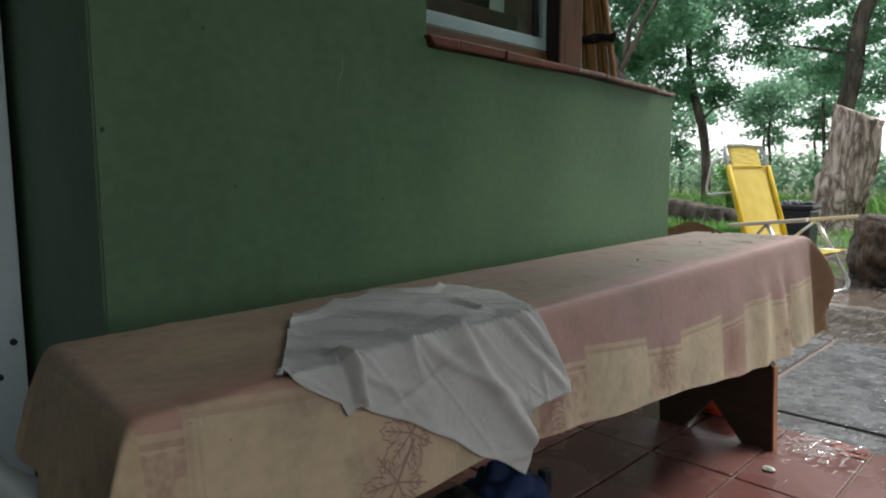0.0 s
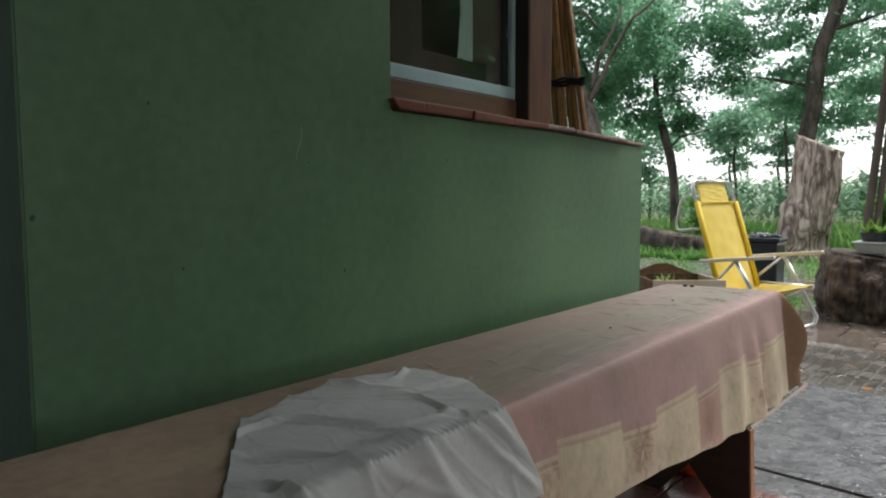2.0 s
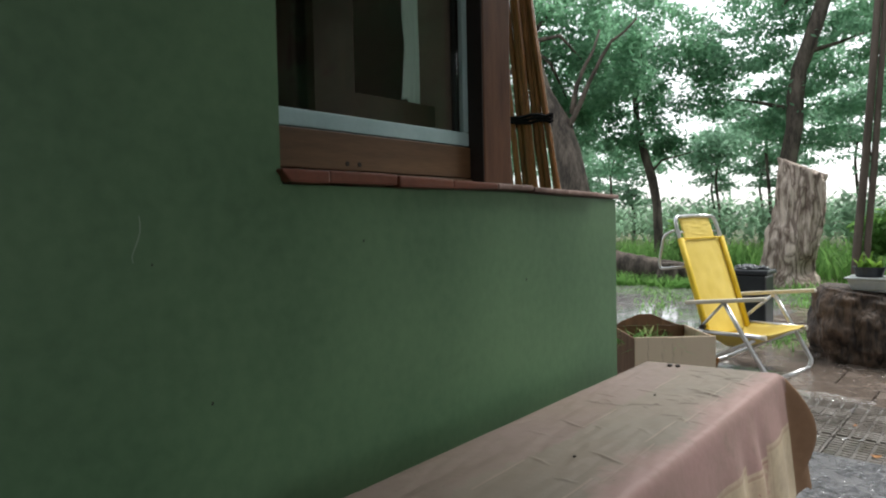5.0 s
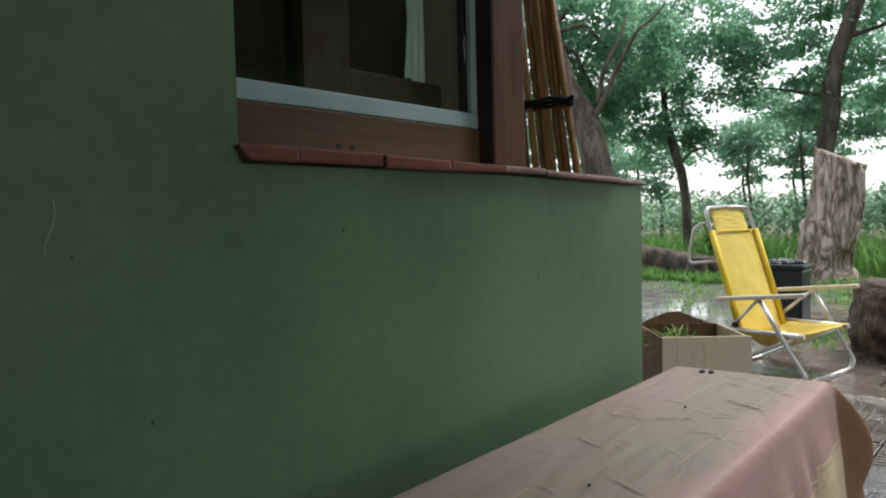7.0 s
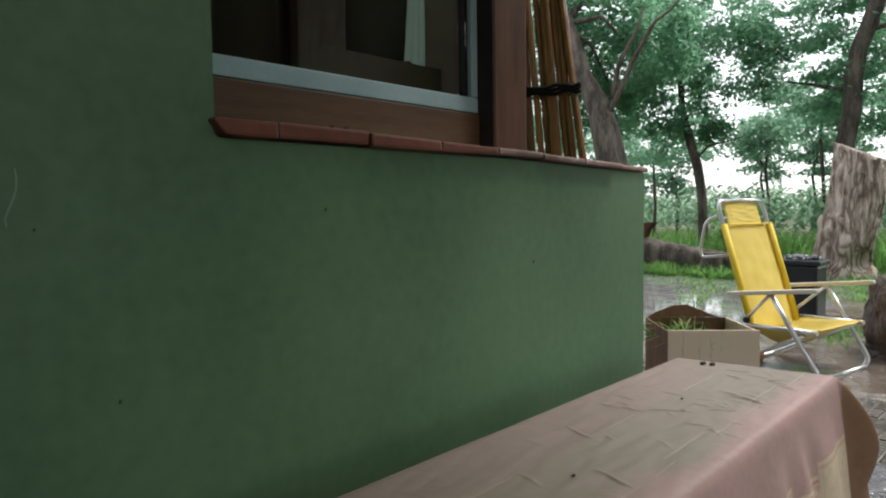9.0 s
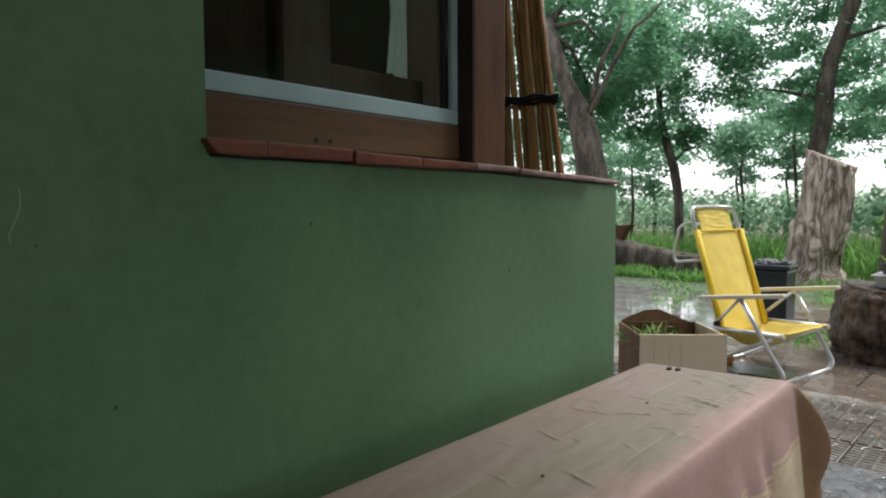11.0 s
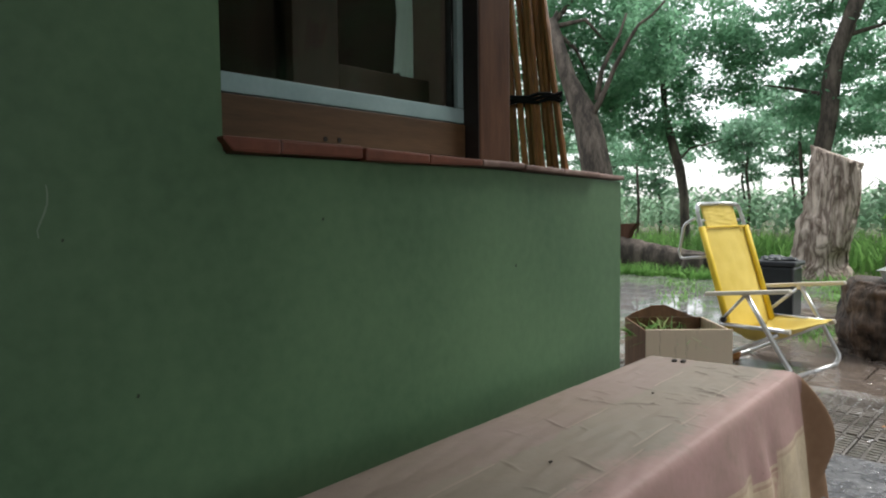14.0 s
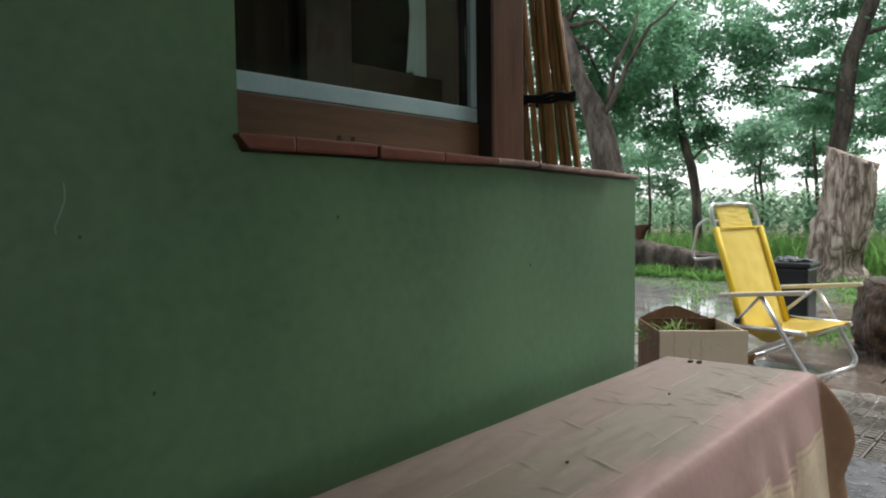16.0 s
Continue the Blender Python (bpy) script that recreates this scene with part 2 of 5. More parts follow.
def box(lo, hi, bevel=0.0, bm=None):
    bm = bm or bmesh.new()
    c, d = [(a + b) / 2 for a, b in zip(lo, hi)], [b - a for a, b in zip(lo, hi)]
    got = bmesh.ops.create_cube(bm, size=1, matrix=Matrix.Translation(c) @ Matrix.Diagonal((*d, 1)))
    if bevel:
        es = list({e for v in got["verts"] for e in v.link_edges})
        bmesh.ops.bevel(bm, geom=es, offset=bevel, segments=2, affect="EDGES", profile=0.6)
    return bm


def tube(points, radii, sides=10, rough=0.0, seed=0, bm=None, cap=True):
    """A pipe through points; radii one number or one for each point; rough makes it knobbly."""
    bm = bm or bmesh.new()
    pts = [Vector(p) for p in points]
    radii = [radii] * len(pts) if isinstance(radii, (int, float)) else radii
    if rough >= 0.2:
        fine_p, fine_r, n = [], [], 8
        for k in range(len(pts) - 1):
            for q in range(n + (k == len(pts) - 2)):
                fine_p.append(pts[k].lerp(pts[k + 1], q / n))
                fine_r.append(radii[k] * (1 - q / n) + radii[k + 1] * q / n)
        pts, radii = fine_p, fine_r
    rings, side = [], None
    for i, p in enumerate(pts):
        d = (pts[min(i + 1, len(pts) - 1)] - pts[max(i - 1, 0)]).normalized()
        if side is None:
            side = d.orthogonal().normalized()
        side = (side - d * side.dot(d)).normalized()
        up = d.cross(side)
        ring = []
        for k in range(sides):
            a = 2 * math.pi * k / sides
            w = side * math.cos(a) + up * math.sin(a)
            q = p + w * radii[i]
            r = radii[i] * (1 + rough * noise.noise(Vector((q.x * 2.2 / max(radii[i], 0.05) * 0.3 + seed, q.y * 2, q.z * 2.5))) + 0.5 * rough * noise.noise(q * 9 + Vector((seed, 0, 0))))
            ring.append(bm.verts.new(p + w * r))
        rings.append(ring)
    for a, b in zip(rings, rings[1:]):
        for k in range(sides):
            bm.faces.new((a[k], a[(k + 1) % sides], b[(k + 1) % sides], b[k]))
    if cap:
        bm.faces.new(rings[0][::-1])
        bm.faces.new(rings[-1])
    return bm


def bend(points, radius, steps=5):
    """Rounds the corners of a polyline."""
    pts = [Vector(p) for p in points]
    out = [pts[0]]
    for a, b, c in zip(pts, pts[1:], pts[2:]):
        u, v = (a - b), (c - b)
        r = min(radius, u.length * 0.45, v.length * 0.45)
        p, q = b + u.normalized() * r, b + v.normalized() * r
        for k in range(steps + 1):
            s = k / steps
            out.append(p * (1 - s) ** 2 + b * 2 * s * (1 - s) + q * s ** 2)
    return out + [pts[-1]]


def smoothstep(a, b, x):
    t = min(1.0, max(0.0, (x - a) / (b - a)))
    return t * t * (3 - 2 * t)


# ---- setting: ground, walls, roof ----
tagged(raw("ground", [(-400, -400, -0.09), (400, -400, -0.09), (400, 600, -0.09), (-400, 600, -0.09)], [(0, 1, 2, 3)], SOIL), "damp dark soil with patches of grass", "ground", kind="structure")
floor = tagged(part("floor", box((-0.56, -2.6, -0.3), (3.2, 1.545, -0.006)), GROUT), "veranda floor of worn wet red tiles", "floor", kind="structure")

wall = thing("wall_green", (0, 0, 0), "thick green painted wall with scuffs and scratches", "wall", kind="structure")
shell = bmesh.new()
face = shell.faces.new([shell.verts.new((0, y, z)) for y, z in ((0.105, -0.1), (1.745, -0.1), (1.745, 0.879), (1.25, 0.8895), (0.71, 0.8875), (0.71, 2.5), (0.105, 2.5))])
for v in [g for g in bmesh.ops.extrude_face_region(shell, geom=[face])["geom"] if isinstance(g, bmesh.types.BMVert)]:
    v.co.x -= 0.36
bmesh.ops.recalc_face_normals(shell, faces=shell.faces[:])
bmesh.ops.bevel(shell, geom=[e for e in shell.edges if max(v.co.x for v in e.verts) > -0.01 and max(v.co.z for v in e.verts) > 0], offset=0.003, segments=2, affect="EDGES")
part("wall_face", shell, WALL, wall)
part("wall_core", box((-0.604, 0.105, -0.1), (-0.3605, 0.70, 2.5)), WALL, wall)
part("lintel", box((-0.36, 0.712, 2.05), (0, 1.65, 2.5)), WALL, wall)
tagged(part("wall_side", box((-4.0, 1.50, 0.0), (-0.40, 1.64, 2.5)), WALL), "green side wall of the house", "wall", kind="structure")
tagged(part("wall_door_side", box((-0.74, -2.6, -0.1), (-0.60, 0.10, 2.5)), WALL), "green wall round the white door", "wall", kind="structure")
tagged(part("wall_inner", box((-4.0, 0.10, -0.1), (-3.9, 1.5, 2.5)), WALL_IN), "dim inner wall of the room", "wall", kind="structure")
tagged(part("wall_inner_side", box((-3.9, 0.105, -0.1), (-0.605, 0.2, 2.5)), WALL_IN), "dim inner wall of the room", "wall", kind="structure")
tagged(part("wall_inner_far", box((-3.9, 1.492, -0.1), (-0.362, 1.4995, 2.5)), WALL_IN), "dim inner wall of the room", "wall", kind="structure")
tagged(part("floor_inner", box((-3.9, 0.2, -0.1), (-0.57, 1.469, 0.0)), WALL_IN), "dim room floor", "floor", kind="structure")
tagged(part("wall_back", box((-0.74, -2.75, -0.1), (3.3, -2.6, 2.5)), WALL), "unseen green wall added to close the veranda", "wall", kind="structure")
# Unseen wall, added to keep light off faces turned to the back.
tagged(part("wall_far_side", box((3.2, -2.6, -0.1), (3.35, -1.5, 2.5)), WALL), "unseen green wall added to close the veranda", "wall", kind="structure")
tagged(part("ceiling", box((-4.1, -2.75, 2.5), (2.6, 1.95, 2.6)), CEIL), "boarded veranda ceiling", "ceiling", kind="structure")


def wall_mark(points, width, material, name, label):
    """A flat scratch or speck on the wall's face, through points (y, z)."""
    bm = bmesh.new()
    prev = None
    for k, (y, z) in enumerate(points):
        w = width * (0.4 + 0.6 * math.sin(math.pi * (k + 0.5) / len(points)))
        pair = [bm.verts.new((0.0022, y - w / 2, z)), bm.verts.new((0.0022, y + w / 2, z))]
        if prev:
            bm.faces.new((prev[0], prev[1], pair[1], pair[0]))
        prev = pair
    part(name, bm, material, wall, label)


wall_mark([(0.5055, 0.842), (0.5065, 0.833), (0.506, 0.822), (0.5025, 0.811), (0.498, 0.800), (0.4955, 0.793), (0.4965, 0.785)], 0.0024, SCUFF, "scratch", "pale scratch in the green paint")
for y, z, r in ((0.519, 0.782, 0.0022), (0.591, 0.594, 0.0032), (0.259, 0.851, 0.003), (0.115, 0.697, 0.005), (0.30, 0.62, 0.003), (0.86, 0.80, 0.003), (1.32, 0.70, 0.004)):
    r *= 0.75
    wall_mark([(y, z + r), (y + r * 0.2, z + r * 0.3), (y - r * 0.2, z - r * 0.4), (y, z - r)], r * 1.6, SPECK, "speck", "dark speck on the green paint")


# ---- window, post, sill ----
def sill_tile(i, y0, y1):
    bm = box((-0.30, y0 + 0.0008, 0.889), (0.017, y1 - 0.0008, 0.909), 0.004)
    for v in bm.verts:
        v.co.z += 0.0025 * noise.noise(v.co * 9 + Vector((i, 0, 0))) + 0.001 * math.sin(i * 2.1)
        if i == 0 and v.co.x > 0:
            v.co.y += 0.014 * smoothstep(0.905, 0.888, v.co.z) * smoothstep(0.73, 0.70, v.co.y)
        v.co.x += 0.004 * noise.noise(v.co * 5 + Vector((0, i, 4)))
        thin = smoothstep(0.9, 1.3, v.co.y)
        v.co.z += thin * (-0.006 if v.co.z > 0.899 else 0.003)
        v.co.z -= 0.011 * smoothstep(1.25, 1.76, v.co.y)
        if i == 7 and v.co.x > 0:
            v.co.x -= 0.012
            v.co.y -= 0.012 * smoothstep(1.70, 1.76, v.co.y)
    return bm


sill = thing("window_sill", (0, 0, 0), "red clay tile window sill with open joints", "sill", kind="structure")
edges = [0.70, 0.785, 0.93, 1.07, 1.205, 1.335, 1.472, 1.618, 1.765]
for i, (a, b) in enumerate(zip(edges, edges[1:])):
    part("tile", sill_tile(i, a, b), BRICK if i < 4 else OLDBRICK, sill, "" if i < 4 else "pale weathered clay tile")
specks = thing("sill_specks", (0, 0, 0), "small dark holes in the window wood", "specks")
window = thing("window_1", (0, 0, 0), "sliding window in white aluminium over brown wood", "window", kind="structure")
part("bottom_board", box((-0.345, 0.55, 0.947), (-0.312, 1.520, 1.030), 0.003), WOOD_H, window, "brown stained wooden board")
part("moulding", box((-0.345, 0.55, 0.888), (-0.304, 1.520, 0.944), 0.006), WOOD_H, window, "brown stained wooden moulding")
# Black strip over the post's side puts the gap's shade into colour.
part("shade_strip", box((-0.345, 1.5226, 0.91), (-0.27, 1.5252, 2.04)), DARK, window, "black strip added for the shade beside the post")
part("sash_rail", box((-0.35, 0.55, 1.033), (-0.318, 1.522, 1.070), 0.003), ALU, window)
part("sash_stile", box((-0.332, 1.499, 1.0705), (-0.317, 1.520, 2.04), 0.003), ALU, window)
part("pane", box((-0.338, 0.55, 1.071), (-0.334, 1.498, 2.04)), GLASS, window).visible_shadow = False
# Jamb is black in colour because the gap lies in shade.
part("jamb", box((-0.42, 1.524, 0.90), (-0.345, 1.648, 2.05)), DARK, window, "window jamb coloured black for the shade there")
part("inner_stile", box((-0.44, 1.08, 1.0), (-0.41, 1.20, 2.05), 0.003), INNER, window, "brown inner window frame")
part("inner_rail", box((-0.44, 1.2005, 1.0), (-0.412, 1.490, 1.15), 0.003), INNER, window, "brown inner window frame")
strip = bmesh.new()
rows = []
for k in range(41):
    z = 1.168 + 0.86 * (k / 40) ** 1.3
    left = 1.420 + 0.010 * smoothstep(1.25, 1.34, z) + 0.006 * math.sin(z * 21)
    rows.append([strip.verts.new((-0.466 + 0.006 * math.sin(q * 1.9 + z * 3), left + (1.486 - left) * q / 10, z + 0.004 * math.sin(q * 0.8) - 0.001 * q)) for q in range(11)])
for p, q in zip(rows, rows[1:]):
    for k in range(10):
        strip.faces.new((p[k], p[k + 1], q[k + 1], q[k]))
pale = part("curtain", strip, PALE, smooth=True)
pale.modifiers.new("thickness", "SOLIDIFY").thickness = 0.002
tagged(pale, "strip of pale curtain behind the glass", "curtain")
# Added folds behind the glass, giving the black pane a brown tone.
backdrop = bmesh.new()
rows = []
for k in range(61):
    y = 0.71 + 0.52 * k / 60
    x = -0.50 + 0.022 * math.sin(k * 0.62 + 0.8 * math.sin(k * 0.17)) + 0.008 * math.sin(k * 1.7)
    rows.append([backdrop.verts.new((x, y, z)) for z in (0.98, 2.04)])
for p, q in zip(rows, rows[1:]):
    backdrop.faces.new((p[0], q[0], q[1], p[1]))
brown = tagged(part("curtain", backdrop, BACKDROP, smooth=True), "dark brown folds added behind the glass for its brown tone", "curtain")
brown.modifiers.new("thickness", "SOLIDIFY").thickness = 0.003
for y in (1.09, 1.125):
    part("hole", tube([(-0.313, y, 0.962), (-0.3105, y, 0.962)], 0.0055, 8), DROPS, specks)
tagged(part("corner_post", box((-0.302, 1.5255, 0.886), (-0.268, 1.648, 2.5), 0.005), WOOD), "brown varnished square wooden corner post", "post", kind="structure")


# ---- bamboo bundle ----
def cane(i):
    base = Vector((-0.235, 2.06, -0.09)) + Vector((-0.034, -0.006, 0)) * (i * 0.93 + 0.16 * math.sin(i * 2.7))
    head = Vector((-0.690, 2.355, 1.9)) + Vector((-0.030, -0.010, 0)) * i * 0.62
    pts, rad, n = [], [], 44
    r = 0.0125 + 0.0018 * math.sin(i * 3.7)
    for k in range(n + 1):
        s = k / n * 1.28
        p = base.lerp(head, s) + Vector((0.006 * math.sin(5 * s + i), 0.006 * math.cos(4 * s + 2 * i), 0))
        pts.append(p)
        rad.append(r * (1.16 if (k + i * 3) % 9 == 0 else 1.0))
    return tube(pts, rad, 8)


bundle = thing("bamboo_bundle", (0, 0, 0), "bundle of golden bamboo canes tied with black cord", "bamboo")
for i in range(22):
    part("cane", cane(i), BAMBOO, bundle)
tie = bmesh.new()
for j in range(3):
    loop = []
    for k in range(25):
        a = 2 * math.pi * k / 24
        c = Vector((-0.66, 2.21, 1.215 + 0.011 * (j - 1)))
        along, across = Vector((0.96, 0.26, 0)), Vector((-0.26, 0.96, 0))
        loop.append(c + along * 0.155 * math.cos(a) + across * 0.028 * math.sin(a) + Vector((0, 0, 0.005 * math.sin(7 * a + j))))
    tube(loop, 0.0065, 6, bm=tie)
part("tie", tie, CORD, bundle, "black twisted cord")


# ---- bench and cloths ----
X0, X1, Y0, Y1 = 0.122, 0.418, 0.006, 1.690


def top_z(y):
    return 0.441 + 0.019 * y


bench = thing("bench", (0, 0, 0), "low wooden bench with dark board legs", "bench")
seat = bmesh.new()
box((X0 + 0.008, Y0 + 0.008, 0.40), (X1 - 0.012, Y1 - 0.012, 0.428), 0.003, seat)
for v in seat.verts:
    v.co.z += 0.019 * v.co.y
part("seat", seat, BOARD, bench)


def leg_board(y, shoulder):
    bm = bmesh.new()
    h = 0.405 + 0.019 * y
    outline = [(0.178, 0), (0.242, 0), (0.312, 0.088), (0.386, 0), (0.454, 0), (0.454 - 0.04 * shoulder, shoulder), (0.424, shoulder + 0.022), (0.385, h), (0.15, h)]
    f = bm.faces.new([bm.verts.new((x, y, z)) for x, z in outline])
    got = bmesh.ops.extrude_face_region(bm, geom=[f])
    for v in [g for g in got["geom"] if isinstance(g, bmesh.types.BMVert)]:
        v.co.y += 0.024
    bmesh.ops.recalc_face_normals(bm, faces=bm.faces[:])
    return bm


for y, shoulder in ((0.262, 0.283), (1.374, 0.20)):
    leg = part("leg", leg_board(y, shoulder), BOARD, bench)
    band = bmesh.new()
    box((0.4545, y, 0.0), (0.458, y + 0.024, shoulder), 0, band)
    for v in band.verts:
        v.co.x -= 0.04 * v.co.z
    part("edge_band", band, EDGE, leg, "orange-brown edge band")


def drop_at(y):
    """How far the cloth hangs at the front, by place along the bench."""
    return 0.158 + 0.110 * smoothstep(0.3, 1.55, y) + 0.003 * math.sin(y * 11)


crease_rng = random.Random(21)
CREASES = [(crease_rng.uniform(0.16, 0.39), crease_rng.uniform(0.55, 1.66), crease_rng.uniform(0.008, 0.026), crease_rng.gauss(0.0, 0.35)) for _ in range(16)]
CREASES += [(crease_rng.uniform(0.27, 0.40), crease_rng.uniform(1.28, 1.66), crease_rng.uniform(0.008, 0.03), crease_rng.gauss(0.05, 0.4)) for _ in range(26)]
CREASES += [(0.184, 1.290, 0.024, 0.08), (0.222, 1.297, 0.030, 0.20), (0.268, 1.325, 0.040, 0.75), (0.338, 1.472, 0.050, -0.25), (0.340, 1.050, 0.036, -0.1), (0.217, 1.152, 0.034, -0.18), (0.234, 1.421, 0.028, 0.25), (0.265, 1.636, 0.028, 0.4), (0.334, 0.941, 0.02, 0.3)]


def cloth_point(a, b, lift=0.0):
    """Place of the cloth's point a (across, from the wall) and b (along)."""
    r = 0.0085
    ex = max(0.0, a - X1, X0 - a)
    sx = 1 if a > X1 else -1
    x = min(max(a, X0), X1)
    end = Y1 - 0.02 + 0.15 * (x - 0.15)
    start = Y0 - 0.002 + 0.016 * (1 - (x - X0) / (X1 - X0))
    ey = max(0.0, b - end, start - b)
    sy = 1 if b > end else -1
    y = min(max(b, start), end)
    z = top_z(y)
    e = math.hypot(ex, ey)
    if e < 1e-6:
        w = 0.0016 * noise.noise(Vector((a * 26, b * 9, 1))) + 0.0012 * noise.noise(Vector((a * 60, b * 24, 5)))
        for ca, cb, half, slope in CREASES:
            da, db = a - ca, b - cb
            along, off = da * math.cos(slope) + db * math.sin(slope), db * math.cos(slope) - da * math.sin(slope)
            if abs(along) < half and abs(off) < 0.02:
                w += (0.0014 + 0.02 * half) * math.exp(-((off + 0.003 * math.sin(along * 60)) / 0.0024) ** 2) * (1 - (along / half) ** 2)
        return Vector((x - 0.013 * y * (x - X0) / (X1 - X0), y, z + w + lift))
    cx, cy = ex / e * sx, ey / e * sy
    both = (2 * ex * ey / (e * e)) ** 2
    out = r * (1 - math.exp(-e / r)) + (0.11 if sy > 0 or ey == 0 else 0.10) * e
    if sy < 0:
        out += 0.135 * ey * (1 - (x - X0) / (X1 - X0))
    down = e - r * (1 - math.exp(-e / r)) * 0.75
    down *= 1 - 0.24 * both
    fold = smoothstep(0.02, 0.14, e) * (1.0 if sy > 0 or ey == 0 else 0.4)
    out += fold * (1 - 0.8 * smoothstep(1.62, 1.72, b)) * (0.008 * noise.noise(Vector((a * 2, b * 9, 3))) + 0.006 * math.sin(b * 31 + a * 5) * noise.noise(Vector((b * 5, 0, 7))) + 0.004)
    far = smoothstep(1.05, 1.5, b) * (1 - smoothstep(1.60, 1.70, b))
    out += fold * far * 0.0058 * math.sin(b * 44 + 3 * noise.noise(Vector((b * 8, a * 3, 2))))
    flare = both * (math.sin(min(1.0, e / 0.26) * 2.6) if sx > 0 else e / 0.16)
    fx, fy = (0.050, 0.022) if sx > 0 and sy > 0 else (0.030, -0.030) if sx > 0 else (-0.010, 0.016 * sy)
    if ex > 0 and ey > 0:
        x, y = x + flare * fx, y + flare * fy
    x -= 0.013 * y * min(1.0, (x - X0) / (X1 - X0))
    return Vector((x + cx * (out + lift), y + cy * (out + lift), z - down + lift * math.exp(-e / r)))


def cloth_grid(lift, name, material, na, nb, parent=None, label=""):
    verts, faces, uvs = [], [], []
    for j in range(nb + 1):
        tb = j / nb
        for i in range(na + 1):
            ta = i / na
            yy = min(max(-0.175 + tb * (Y1 + 0.40), Y0), Y1)
            a = (X0 - 0.042) + ta * (X1 + drop_at(yy) - X0 + 0.042)
            start = -0.103 - 0.030 * smoothstep(0.195, 0.215, a) - 0.085 * smoothstep(0.235, 0.29, a) + 0.003 * math.sin(a * 40)
            b = start + tb * (Y1 - start + 0.225)
            verts.append(cloth_point(a, b, lift))
            uvs.append((a, b))
    for j in range(nb):
        for i in range(na):
            k = j * (na + 1) + i
            faces.append((k, k + 1, k + na + 2, k + na + 1))
    ob = raw(name, verts, faces, material, parent, label, True)
    if material == CLOTH:
        ob.data.materials.append(BACKING)
        for f in ob.data.polygons:
            a, b = uvs[f.vertices[0]]
            f.material_index = 1 if a > X1 + 0.003 and b > Y1 + 0.026 else 0
    uv = ob.data.uv_layers.new(name="UVMap")
    uv.data.foreach_set("uv", [c for lp in ob.data.loops for c in uvs[lp.vertex_index]])
    return ob


def tablecloth_mat():
    """Cream and rose printed oilcloth: plain rose band at the edge, bordered cream panels at the hem."""
    m = ramp_mat("rose_and_cream_oilcloth", (0, 0, 0), (1, 1, 1), 5, 0.6, 0.45, fine=70, bump_dist=0.003)
    n, l = m.node_tree.nodes, m.node_tree.links
    b = n["Principled BSDF"]
    grime = b.inputs["Base Color"].links[0].from_node.inputs[0].links[0].from_socket
    uv = n.new("ShaderNodeUVMap")
    sep = n.new("ShaderNodeSeparateXYZ")
    l.new(uv.outputs[0], sep.inputs[0])

    def op(kind, a, c, d=0.0):
        q = n.new("ShaderNodeMath")
        q.operation = kind
        for k, val in enumerate((a, c, d)):
            if isinstance(val, (int, float)):
                q.inputs[k].default_value = val
            else:
                l.new(val, q.inputs[k])
        return q.outputs[0]

    def blend(f, a, c):
        q = n.new("ShaderNodeMix")
        q.data_type = "RGBA"
        l.new(f, q.inputs[0])
        for k, val in ((6, a), (7, c)):
            if isinstance(val, tuple):
                q.inputs[k].default_value = (*val, 1)
            else:
                l.new(val, q.inputs[k])
        return q.outputs[2]

    def between(x, lo, hi):
        return op("MULTIPLY", op("GREATER_THAN", x, lo), op("LESS_THAN", x, hi))

    A, B = sep.outputs[0], sep.outputs[1]
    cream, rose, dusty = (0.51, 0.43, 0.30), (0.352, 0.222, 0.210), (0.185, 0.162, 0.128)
    soft = n.new("ShaderNodeMapRange")
    soft.interpolation_type = "SMOOTHSTEP"
    soft.inputs["From Min"].default_value, soft.inputs["From Max"].default_value = X1 - 0.060, X1 + 0.008
    l.new(op("MULTIPLY_ADD", grime, 0.08, op("SUBTRACT", A, 0.04)), soft.inputs["Value"])
    early = op("MULTIPLY", op("MAXIMUM", op("MULTIPLY_ADD", B, -2.0, 1.0), 0.0), 0.030)
    cell = op("FRACT", op("MULTIPLY_ADD", op("SUBTRACT", B, early), 1 / 0.305, 10 - 0.008 / 0.305), 0.0)
    panel = op("LESS_THAN", cell, 0.59)
    shifted = op("LESS_THAN", op("FRACT", op("ADD", cell, 0.27), 0.0), 0.42)
    inner = op("SUBTRACT", A, 0.241)
    outer = op("SUBTRACT", A, op("MULTIPLY_ADD", shifted, -0.016, 0.376))
    worn = blend(op("MULTIPLY", grime, 0.9), (0.208, 0.158, 0.141), (0.187, 0.148, 0.123))
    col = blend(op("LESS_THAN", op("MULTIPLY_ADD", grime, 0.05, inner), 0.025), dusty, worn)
    pale = op("ADD", op("MULTIPLY", between(inner, -0.0022, 0.0022), shifted), between(outer, -0.0022, 0.0022))
    col = blend(op("MULTIPLY", pale, 0.35), col, (0.40, 0.34, 0.27))
    dim = op("ADD", op("MULTIPLY", between(inner, 0.0022, 0.0050), shifted), between(outer, 0.0022, 0.0050))
    col = blend(op("MULTIPLY", dim, 0.45), col, (0.13, 0.10, 0.085))
    # Near end coloured tanner and paler, partly making up for weak light there.
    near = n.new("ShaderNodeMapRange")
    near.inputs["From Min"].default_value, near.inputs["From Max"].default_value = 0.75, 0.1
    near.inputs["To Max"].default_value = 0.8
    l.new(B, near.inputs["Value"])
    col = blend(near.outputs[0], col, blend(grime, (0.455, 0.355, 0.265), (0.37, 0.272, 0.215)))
    col = blend(soft.outputs[0], col, blend(near.outputs[0], rose, (0.45, 0.225, 0.19)))
